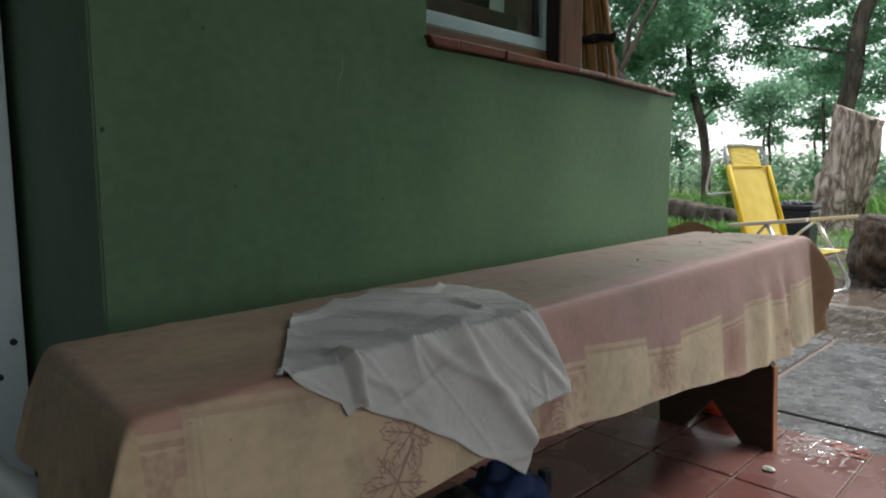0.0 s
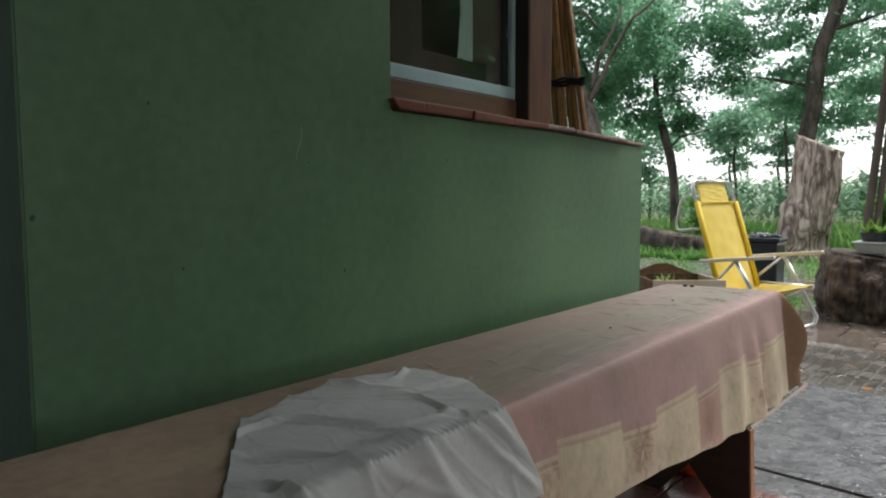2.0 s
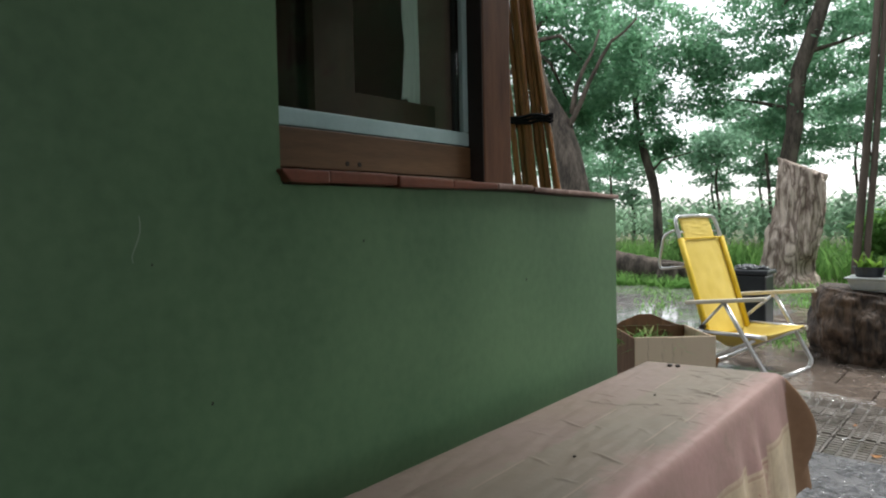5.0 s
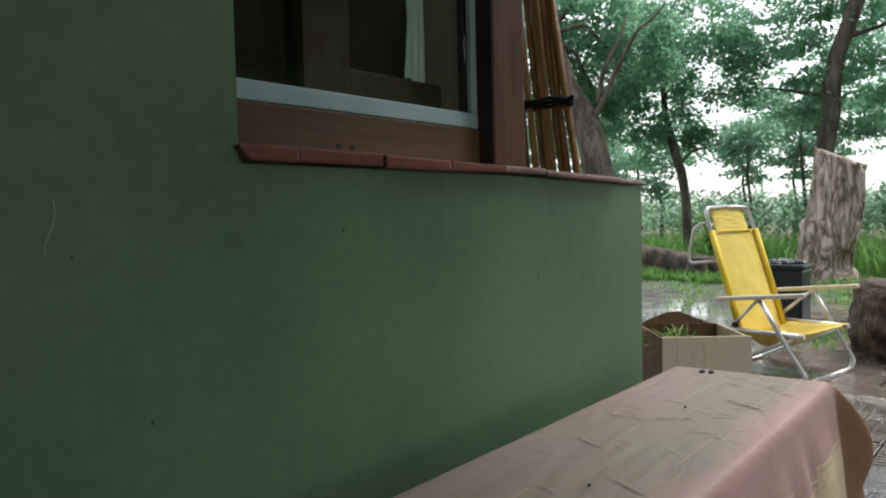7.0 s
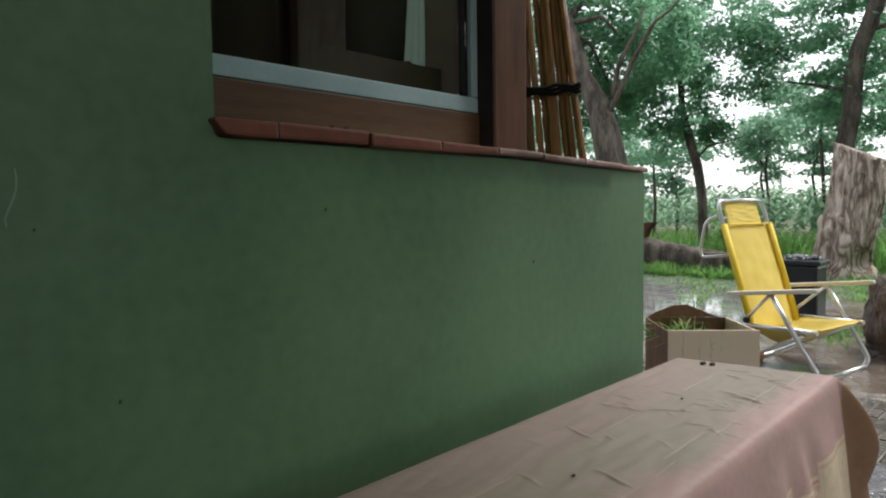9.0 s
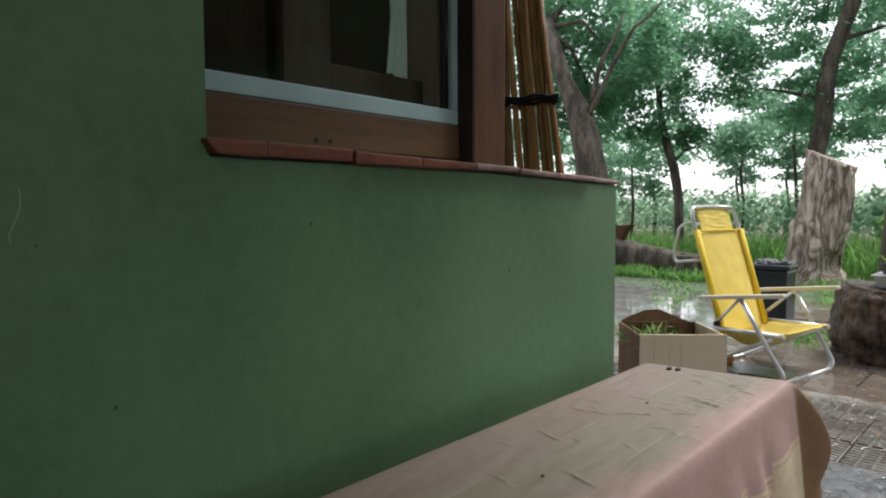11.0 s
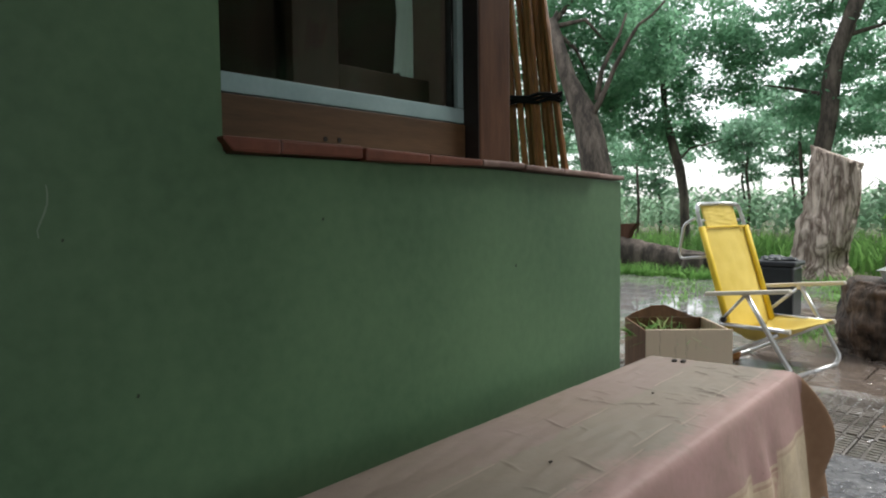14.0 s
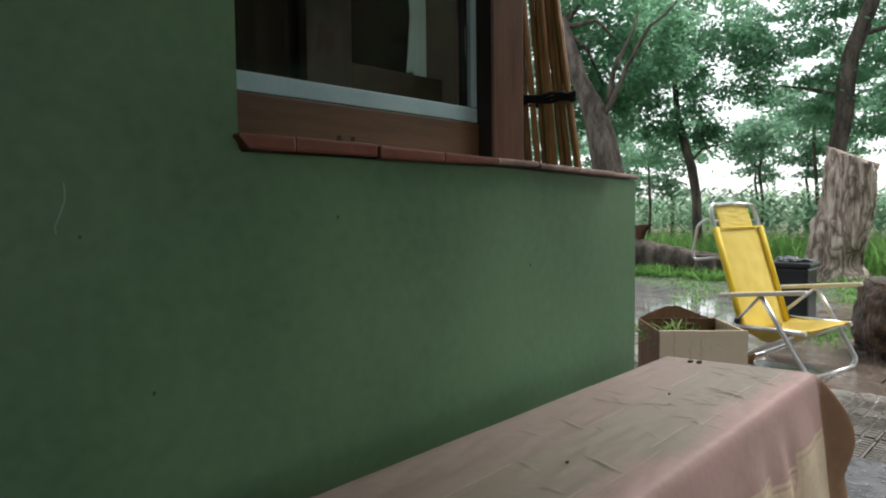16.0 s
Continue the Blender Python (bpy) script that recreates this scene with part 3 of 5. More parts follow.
    ramp = op("MINIMUM", op("MULTIPLY_ADD", B, 0.125, -0.002), 0.112)
    edge_a = op("ADD", op("MULTIPLY_ADD", panel, -0.020, X1 + 0.022), ramp)
    line = op("SUBTRACT", A, edge_a)
    hem = op("GREATER_THAN", line, 0.0)
    blot = n.new("ShaderNodeMapRange")
    blot.inputs["From Min"].default_value, blot.inputs["From Max"].default_value = 0.42, 0.55
    l.new(grime, blot.inputs["Value"])
    motif = blend(blot.outputs[0], (0.47, 0.375, 0.27), (0.40, 0.245, 0.20))
    col = blend(hem, col, blend(panel, motif, cream))
    stripe = op("ADD", between(line, -0.007, 0.0), between(line, 0.006, 0.009))
    col = blend(op("MULTIPLY", stripe, 0.75), col, (0.52, 0.43, 0.30))
    seam = op("MULTIPLY", between(line, 0.0, 0.006), 0.4)
    col = blend(seam, col, (0.26, 0.14, 0.115))
    frame_line = op("MULTIPLY", op("ADD", between(cell, 0.004, 0.022), between(cell, 0.036, 0.046)), op("GREATER_THAN", line, -0.012))
    col = blend(op("MULTIPLY", frame_line, 0.45), col, (0.42, 0.30, 0.22))
    # End hang and near end lightened in colour, standing in for stronger light.
    col = blend(op("LESS_THAN", B, Y0 - 0.006), col, blend(grime, (0.50, 0.41, 0.26), (0.42, 0.32, 0.20)))
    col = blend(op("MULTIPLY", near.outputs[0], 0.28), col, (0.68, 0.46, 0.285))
    dirt = n.new("ShaderNodeMapRange")
    dirt.inputs["From Min"].default_value, dirt.inputs["From Max"].default_value = 0.2, 0.75
    dirt.inputs["To Min"].default_value, dirt.inputs["To Max"].default_value = 0.0, 0.4
    l.new(grime, dirt.inputs["Value"])
    col = blend(dirt.outputs[0], col, (0.20, 0.155, 0.12))
    spots = n.new("ShaderNodeTexNoise")
    spots.inputs["Scale"].default_value, spots.inputs["Detail"].default_value = 130, 1
    l.new(uv.outputs[0], spots.inputs["Vector"])
    blotch = n.new("ShaderNodeTexNoise")
    blotch.inputs["Scale"].default_value, blotch.inputs["Detail"].default_value, blotch.inputs["Roughness"].default_value = 16, 5, 0.65
    l.new(uv.outputs[0], blotch.inputs["Vector"])
    fleck = op("MULTIPLY", op("GREATER_THAN", op("MULTIPLY_ADD", blotch.outputs["Fac"], 0.35, spots.outputs["Fac"]), 0.955), 0.5)
    col = blend(fleck, col, (0.09, 0.072, 0.058))
    stain = n.new("ShaderNodeMapRange")
    stain.inputs["From Min"].default_value, stain.inputs["From Max"].default_value = 0.52, 0.72
    stain.inputs["To Max"].default_value = 0.38
    l.new(blotch.outputs["Fac"], stain.inputs["Value"])
    col = blend(stain.outputs[0], col, (0.17, 0.145, 0.115))
    l.new(col, b.inputs["Base Color"])
    return m


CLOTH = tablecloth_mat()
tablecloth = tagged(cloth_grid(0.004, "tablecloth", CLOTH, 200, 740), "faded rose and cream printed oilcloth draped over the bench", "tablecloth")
cloth_grid(0.0005, "backing", BACKING, 150, 430, tablecloth, "tan fabric underside")


def ribbon(points, width, lift, bm):
    """A thin printed line along points (a, b) of the cloth."""
    prev = None
    points = [(min(a, X1 + drop_at(b) - 0.004), b) for a, b in points]
    for k, (a, b) in enumerate(points):
        q, p = points[min(k + 1, len(points) - 1)], points[max(k - 1, 0)]
        da, db = q[0] - p[0], q[1] - p[1]
        d = math.hypot(da, db) or 1
        na, nb = -db / d * width / 2, da / d * width / 2
        pair = [bm.verts.new(cloth_point(a + s * na, b + s * nb, lift)) for s in (1, -1)]
        if prev:
            bm.faces.new((prev[0], prev[1], pair[1], pair[0]))
        prev = pair


def maple_leaf(a0, b0, size, turn, bm):
    outline = []
    for lobe, reach in ((-2.0, 0.62), (-1.0, 0.9), (0.0, 1.05), (1.0, 0.9), (2.0, 0.62)):
        for da, q in ((-0.47, 0.50), (-0.40, 0.72), (-0.32, 0.70), (-0.22, 0.90), (-0.13, 0.84), (0.0, 1.0), (0.13, 0.84), (0.22, 0.90), (0.32, 0.70), (0.40, 0.72), (0.47, 0.50)):
            t = turn + math.pi + lobe * 0.95 + da
            outline.append((a0 + size * reach * q * math.cos(t), b0 + size * reach * q * math.sin(t)))
    ribbon(outline, 0.0018, 0.0052, bm)
    for k in range(5):
        t = turn + (k - 2) * 0.95 + math.pi
        vein = [(a0 + size * 0.75 * s * math.cos(t), b0 + size * 0.75 * s * math.sin(t)) for s in (0, 0.35, 0.7, 1)]
        ribbon(vein, 0.002, 0.0052, bm)
        for s in (0.35, 0.6):
            for w in (-0.6, 0.6):
                a, b = a0 + size * 0.75 * s * math.cos(t), b0 + size * 0.75 * s * math.sin(t)
                ribbon([(a, b), (a + size * 0.2 * math.cos(t + w), b + size * 0.2 * math.sin(t + w))], 0.0014, 0.0052, bm)
    ribbon([(a0, b0), (a0 + size * 0.9 * math.cos(turn), b0 + size * 0.9 * math.sin(turn))], 0.003, 0.0052, bm)


def cone_print(a0, b0, size, bm):
    for k in range(9):
        s = (k - 4) / 4
        w = size * 0.55 * math.sqrt(max(0, 1 - s * s))
        ribbon([(a0 + s * size - 0.3 * size * math.cos(q), b0 + w * math.sin(q)) for q in (-1.5, -0.8, 0, 0.8, 1.5)], 0.002, 0.0052, bm)
    for k in range(5):
        ribbon([(a0 - size, b0 - 0.05 * size), (a0 + 1.3 * size, b0 - size * (0.75 + 0.16 * k))], 0.0016, 0.0052, bm)


for b0, kind in ((0.258, 0), (0.530, 2), (0.860, 3), (1.165, 3), (1.47, 3)):
    bm = bmesh.new()
    if kind == 0:
        maple_leaf(X1 + 0.090, b0 + 0.012, 0.046, 2.2, bm)
        maple_leaf(X1 + 0.134, b0 - 0.012, 0.052, 2.5, bm)
    elif kind == 2:
        cone_print(X1 + 0.150, b0, 0.032, bm)
    else:
        maple_leaf(X1 + 0.73 * drop_at(b0), b0, 0.050, 2.6 + b0, bm)
    part("leaf_print", bm, PRINT, tablecloth, "rose printed leaf outline")


# Shade and dirt of the creases, drawn as thin dark ribbons.
crease_lines = bmesh.new()
for ca, cb, half, slope in CREASES[16:42:2] + CREASES[-9:]:
    pts = []
    for k in range(9):
        q = (k / 4 - 1) * half * 0.9
        pts.append((ca + q * math.cos(slope) + 0.0015 * math.sin(q * 90), cb + q * math.sin(slope) - 0.003 * math.sin(q * 60) - 0.0035))
    if all(X0 + 0.01 < a < X1 - 0.01 and b < Y1 - 0.02 for a, b in pts):
        ribbon(pts, 0.0007 + 0.010 * half, 0.0054, crease_lines)
tagged(part("crease", crease_lines, CREASE_TONE, tablecloth, "dark lines drawn in for crease shade and dirt"), kind="stuff")


def grey_cloth():
    na, nb = 130, 270
    verts, faces = [], []

    outline = ((0.135, -0.004), (0.163, 0.020), (0.187, 0.038), (0.194, 0.053), (0.207, 0.044), (0.249, 0.068), (0.287, 0.088), (0.328, 0.115), (0.377, 0.150), (0.427, 0.178), (0.453, 0.198), (0.464, 0.184), (0.472, 0.123), (0.499, 0.117), (0.562, 0.122))

    def hem(y):
        """How far past the bench's edge the rag hangs, by place along the bench."""
        for (y0, h0), (y1, h1) in zip(outline, outline[1:]):
            if y < y1:
                break
        q = min(1.0, max(0.0, (y - y0) / (y1 - y0)))
        return h0 + (h1 - h0) * q + 0.0015 * math.sin(y * 90)

    def fold(off, wide):
        return math.exp(-(off / wide) ** 2)

    for j in range(nb + 1):
        s = j / nb
        b = 0.135 + 0.427 * s
        for i in range(na + 1):
            t = i / na
            a0 = max(X0 + 0.075 + 0.02 * math.sin(s * 7), X1 - 0.008 - 1.5 * (b - 0.135))
            a = a0 + (X1 + hem(b) - a0) * t
            e = a - X1
            side = 0.515 - 0.5 * e if e < 0 else 0.51 + 0.5 * e
            bb = b + (min(side, 0.562) - 0.562) * smoothstep(0.43, 0.562, b) + 0.004 * math.sin(t * 5 + 1) * (1 - s)
            past = smoothstep(-0.05, 0.02, e)
            w = 0.005 * noise.noise(Vector((a * 8, bb * 9, 2))) + 0.0008 * noise.noise(Vector((a * 34, bb * 38, 8)))
            for k, (amp, fa, fb, wide) in enumerate(((0.007, 4, 6, 0.07), (0.0035, -6, 9, 0.06), (0.0008, 22, 27, 0.12))):
                ridge = noise.noise(Vector((a * fa + bb * 4, bb * fb - a * 6, 4 + 3 * k)))
                w += (1 - 0.5 * past) * amp * max(0, wide - abs(ridge)) / wide
            w += past * (0.014 * fold(bb - 0.204 - 0.12 * e, 0.007) - 0.006 * fold(bb - 0.190 - 0.2 * e, 0.006))
            w += past * (0.013 * fold(bb - 0.350 - 0.75 * e, 0.014) - 0.005 * fold(bb - 0.374 - 0.75 * e, 0.008))
            w += past * (0.007 * fold(bb - 0.478 - 1.03 * e, 0.010) - 0.007 * fold(bb - 0.457 - 1.03 * e, 0.006) + 0.006 * fold(bb - 0.437 - 1.03 * e, 0.010))
            w += 0.005 * fold(bb - 0.29 - 1.6 * e, 0.012) * past - 0.004 * fold(e - 0.055 + 0.35 * (bb - 0.26), 0.006) * smoothstep(0.2, 0.26, bb) * (1 - smoothstep(0.33, 0.38, bb))
            w += 0.006 * fold(e - 0.01, 0.02) * smoothstep(0.24, 0.29, bb) * (1 - smoothstep(0.34, 0.40, bb))
            hold = (1 - 0.8 * smoothstep(0.93, 1.0, s)) * (1 - 0.7 * smoothstep(0.93, 1.0, t))
            verts.append(cloth_point(a, bb, 0.010 + max(-0.004, w) * hold))
    for j in range(nb):
        for i in range(na):
            k = j * (na + 1) + i
            faces.append((k, k + 1, k + na + 2, k + na + 1))
    ob = raw("grey_cloth", verts, faces, GREYC, smooth=True)
    so = ob.modifiers.new("thickness", "SOLIDIFY")
    so.thickness, so.offset = 0.003, -1
    return tagged(ob, "crumpled grey cotton rag spread over the bench cloth", "cloth")


grey_cloth()
for k, (a, b) in enumerate(((0.190, 1.642), (0.207, 1.650), (0.30, 1.02), (0.262, 1.40))):
    p = cloth_point(a, b, 0.006)
    bm = bmesh.new()
    bmesh.ops.create_icosphere(bm, subdivisions=2, radius=0.0055 if k < 2 else 0.0022, matrix=Matrix.Translation(p) @ Matrix.Diagonal((1, 1.7, 0.7, 1)))
    tagged(part("dropping", bm, DROPS, smooth=True), "small dark dry speck lying on the oilcloth", "dropping", "specks on the cloth")

# ---- under and beside the bench ----
door = thing("door_1", (0, 0, 0), "white metal door with round bolt heads", "door", kind="structure")
part("leaf", box((-0.504, -0.80, 0.0), (-0.440, 0.092, 2.05), 0.004), WHITE, door)
for y, z in ((0.073, 0.334), (0.048, 0.272)):
    part("bolt", tube([(-0.440, y, z), (-0.434, y, z)], 0.006, 10), DARK, door)


def lathe(profile, sides=24, at=(0, 0, 0)):
    bm = bmesh.new()
    rings = []
    for r, z in profile:
        rings.append([bm.verts.new((at[0] + r * math.cos(2 * math.pi * k / sides), at[1] + r * math.sin(2 * math.pi * k / sides), at[2] + z)) for k in range(sides)])
    for a, b in zip(rings, rings[1:]):
        for k in range(sides):
            bm.faces.new((a[k], a[(k + 1) % sides], b[(k + 1) % sides], b[k]))
    bm.faces.new(rings[0][::-1])
    bm.faces.new(rings[-1])
    return bm


jug = thing("jug", (-0.008, -0.046, 0), "white plastic jug with a green screw cap", "jug")
jug_body = part("body", lathe([(0.068, 0), (0.078, 0.02), (0.078, 0.19), (0.068, 0.235), (0.03, 0.27), (0.024, 0.285)]), JUG, jug, smooth=True)
part("cap", lathe([(0.020, 0.283), (0.022, 0.286), (0.022, 0.306), (0.017, 0.310)]), GREENCAP, jug_body, "green screw cap")
bag = bmesh.new()
bmesh.ops.create_icosphere(bag, subdivisions=4, radius=1)
for v in bag.verts:
    q = v.co.copy()
    v.co = Vector((0.25 + q.x * 0.07, 0.655 + q.y * 0.065, 0.066 + q.z * 0.068)) + q * (0.022 * noise.noise(q * 2.2) + 0.012 * noise.noise(q * 6))
    v.co.z = max(v.co.z, 0.0)
tagged(part("cloth_bag", bag, BLUEF, smooth=True), "crumpled navy blue cloth bag under the bench", "bag")
shoe = bmesh.new()
bmesh.ops.create_icosphere(shoe, subdivisions=4, radius=1)
for v in shoe.verts:
    q = v.co.copy()
    v.co = Vector((0.24 + q.x * 0.06, 0.545 + q.y * 0.05, 0.06 + q.z * 0.062)) + q * (0.015 * noise.noise(q * 2 + Vector((3, 0, 0))) + 0.008 * noise.noise(q * 7))
    v.co.z = max(v.co.z, 0.0)
tagged(part("dark_bag", shoe, DARK, smooth=True), "dark bundle pushed under the bench", "bag")
tagged(part("black_bar", box((0.19, 0.83, 0.0), (0.21, 0.853, 0.05), 0.003), BLACKP), "short black upright block under the bench", "block")
tagged(part("orange_bowl", lathe([(0.03, 0), (0.05, 0.01), (0.06, 0.05), (0.056, 0.05), (0.045, 0.012)], 20, (0.262, 1.535, 0.0)), ORANGE, smooth=True), "small orange plastic bowl behind the bench leg", "bowl")
scrap = bmesh.new()
bmesh.ops.create_icosphere(scrap, subdivisions=2, radius=1)
for v in scrap.verts:
    v.co = Vector((0.484 + v.co.x * 0.013, 1.266 + v.co.y * 0.011, 0.004 + v.co.z * 0.005)) + v.co * 0.003 * noise.noise(v.co * 3)
tagged(part("scrap", scrap, PAPER), "pale scrap lying on the red tiles", "scrap")


# ---- folding chair ----
chair = thing("beach_chair", (-0.129, 3.979, -0.055), "yellow sling folding beach chair with aluminium tubes", "chair", turn=-10.6)
W = 0.238
ARM = 0.292


def back_at(z):
    """How far back the chair's back lies at a height."""
    return -0.348 - 0.311 * (z - 0.279)


for s in (-1, 1):
    v = ARM * s
    arm = box((-0.228, v - 0.021, -0.011), (0.228, v + 0.021, 0.011), 0.008)
    for q in arm.verts:
        q.co.z -= 0.004 * smoothstep(0.12, 0.228, abs(q.co.x))
        if abs(q.co.x) > 0.2:
            q.co.y = v + (q.co.y - v) * 0.78
    armrest = part("armrest", arm, ARMP, chair, "ivory plastic armrest")
    armrest.matrix_basis = pose(-0.195, 0, 0.435, 0, -6.9, 0)
    part("pivot", tube([(-0.008, v - 0.016 * s, -0.012), (-0.008, v - 0.016 * s, -0.030)], 0.012, 10), ARMP, armrest, "ivory plastic pivot block")
    part("back_tube", tube(bend([(back_at(0.17), W * s * 0.95, 0.17), (back_at(0.84), W * s * 0.93, 0.84), (back_at(0.89), W * s * 0.86, 0.892), (back_at(0.895), 0, 0.897)], 0.06), 0.0115), TUBE, chair, smooth=True)
    rail = part("seat_rail", tube([(-0.365, W * s * 1.01, 0.243), (-0.012, W * s * 1.01, 0.248)], 0.011), TUBE, chair, smooth=True)
    part("brace", tube([(-0.205, v * 0.96, 0.416), (-0.375, W * s * 0.97, 0.25)], 0.009), TUBE, chair, smooth=True)
    part("rear_leg", tube(bend([(-0.06, W * s * 0.97, 0.225), (-0.46, W * s * 0.97, 0.012), (-0.46, 0, 0.012)], 0.05), 0.011), TUBE, chair, smooth=True)
    part("front_leg", tube(bend([(-0.196, v * 0.97, 0.418), (-0.085, v * 0.96, 0.235), (0.022, v * 0.91, 0.06), (0.008, v * 0.87, 0.014), (0.008, 0, 0.013)], 0.06, 8), 0.0125), TUBE, chair, smooth=True)
    part("end_cap", tube([(-0.016, W * s * 1.01, 0.2478), (0.006, W * s * 1.01, 0.248)], 0.0135), ARMP, rail, "ivory end cap")
    part("hinge", tube([(-0.345, W * s * 0.90, 0.268), (-0.345, W * s * 1.08, 0.268)], 0.016, 10), DARK, chair, "black plastic hinge")
part("cross_tube", tube([(back_at(0.80) - 0.014, -W * 0.92, 0.80), (back_at(0.80) - 0.014, W * 0.92, 0.80)], 0.0075), TUBE, chair, smooth=True)
part("handle_tube", tube(bend([(-0.545, -0.21, 0.812), (-0.615, -0.205, 0.785), (-0.652, -0.20, 0.62), (-0.640, -0.20, 0.581), (-0.478, -0.21, 0.600)], 0.035), 0.0078), TUBE, chair, "bent carrying handle", smooth=True)


def sling(path, half, sag, thick=0.006, n=26, m=16):
    verts, faces = [], []
    for i in range(n + 1):
        s = i / n
        k = s * (len(path) - 1)
        j = min(int(k), len(path) - 2)
        p = Vector(path[j]).lerp(Vector(path[j + 1]), k - j)
        d = (Vector(path[j + 1]) - Vector(path[j])).normalized()
        nrm = Vector((-d.z, 0, d.x))
        for q in range(m + 1):
            w = q / m * 2 - 1
            verts.append(p + Vector((0, w * half, 0)) - nrm * sag * (1 - w * w) * math.sin(math.pi * s ** 0.75)
                         + nrm * (0.004 * noise.noise(Vector((s * 9, w * 4, half))) + 0.005 * (abs(w) > 0.86)))
    for i in range(n):
        for q in range(m):
            a = i * (m + 1) + q
            faces.append((a, a + 1, a + m + 2, a + m + 1))
    ob = raw("sling", verts, faces, CHAIRP, chair, smooth=True)
    so = ob.modifiers.new("thickness", "SOLIDIFY")
    so.thickness = thick
    return ob


sling([(back_at(0.20), 0, 0.20), (back_at(0.765), 0, 0.765)], W * 0.88, 0.012).name = "backrest"
backrest = bpy.data.objects["backrest"]
for s in (-1, 1):
    part("sleeve", tube([(back_at(z) + 0.004, W * s * 0.94, z) for z in (0.205, 0.485, 0.766)], 0.0175, 10), CHAIRF, backrest, "yellow fabric sleeve round the tube", smooth=True)
part("hem", tube([(back_at(0.762) + 0.007, W * (k / 3 - 1) * 0.9, 0.762 + 0.001 * (k % 2)) for k in range(7)], 0.0048, 8), CHAIRF, backrest, "folded hem of the yellow fabric", smooth=True)
sling([(back_at(0.762), 0, 0.762), (back_at(0.902), 0, 0.902)], W * 0.68, 0.0).name = "headrest"
sling([(-0.355, 0, 0.215), (-0.30, 0, 0.232), (-0.16, 0, 0.238), (-0.004, 0, 0.250)], W * 0.98, 0.10).name = "seat"

# ---- cardboard box with straw ----
carton = thing("cardboard_box", (-0.25, 2.38, -0.025), "open damp cardboard box holding cut grass", "box", turn=42)
part("front_side", box((0.0, 0.0, 0.0), (0.30, 0.006, 0.415), 0.002), CARD, carton)
# Back, left end and flap take a darker copy: damp plus painted shade.
back_side = part("back_side", box((0.0, 0.294, 0.0), (0.30, 0.30, 0.41), 0.002), CARD_DARK, carton, "cardboard side coloured darker for damp and shade")
part("end_side", box((0.0, 0.0062, 0.0), (0.006, 0.2938, 0.41), 0.002), CARD_DARK, carton, "cardboard side coloured darker for damp and shade")
part("end_side", box((0.294, 0.0062, 0.0), (0.30, 0.2938, 0.41), 0.002), CARD, carton)
flap = bmesh.new()
front = flap.faces.new([flap.verts.new((x, 0, z)) for x, z in ((0.0, 0.0), (0.27, 0.0), (0.24, 0.010), (0.15, 0.048), (0.10, 0.045), (0.03, 0.018))])
for v in [g for g in bmesh.ops.extrude_face_region(flap, geom=[front])["geom"] if isinstance(g, bmesh.types.BMVert)]:
    v.co.y += 0.005
part("flap", flap, CARD_DARK, back_side, "cardboard flap coloured darker for damp and shade").matrix_basis = pose(0.005, 0.294, 0.411, -8, 0, 0)


def blades(n, place, length, width, lean, material, name, label="", category="", kind="stuff", seed=1, parent=None, segs=3):
    """Many curved blades; place(rng) gives each one's foot."""
    rng = random.Random(seed)
    verts, faces = [], []
    for _ in range(n):
        x, y, z = place(rng)
        h, w, a = rng.uniform(*length), rng.uniform(*width), rng.uniform(0, 2 * math.pi)
        tilt = rng.uniform(*lean)
        dx, dy = math.cos(a), math.sin(a)
        base = len(verts)
        for k in range(segs + 1):
            s = k / segs
            o, up = h * tilt * s * s, h * s * (1 - 0.45 * tilt * s * s)
            ww = w * (1 - s) ** 0.6 * 0.5 + 0.0004
            verts += [(x + dx * o - dy * ww, y + dy * o + dx * ww, z + up), (x + dx * o + dy * ww, y + dy * o - dx * ww, z + up)]
        for k in range(segs):
            b = base + 2 * k
            faces.append((b, b + 1, b + 3, b + 2))
    ob = raw(name, verts, faces, material, parent)
    return tagged(ob, label, category, kind=kind) if category else ob


blades(130, lambda r: (-0.245 + r.uniform(-0.10, 0.08), 2.61 + r.uniform(-0.08, 0.08), 0.25), (0.10, 0.20), (0.003, 0.008), (0.3, 1.3), GRASS, "cut_grass", "cut green and dry grass heaped in the box", "grass", seed=4)

blades(16, lambda r: (-0.355 + r.gauss(0, 0.025), 2.555 + r.gauss(0, 0.025), 0.30), (0.08, 0.13), (0.012, 0.022), (0.7, 1.8), GRASS, "cut_grass", "broad green leaves hanging over the box edge", "grass", seed=15, segs=6)
blades(24, lambda r: (-0.36 + r.gauss(0, 0.04), 2.60 + r.gauss(0, 0.03), 0.30), (0.10, 0.19), (0.003, 0.007), (0.9, 1.9), CANE, "cut_grass", "long dry grass stalks hanging over the box edge", "grass", seed=14, segs=6)

# ---- logs, stump, bin, pots ----
stump = tube([(-1.50, 9.6, -0.12), (-1.485, 9.6, 0.1), (-1.43, 9.6, 0.45), (-1.38, 9.6, 0.73), (-1.325, 9.6, 1.1), (-1.27, 9.6, 1.47)], [0.41, 0.36, 0.315, 0.293, 0.282, 0.272], 110, 0.2, 3)
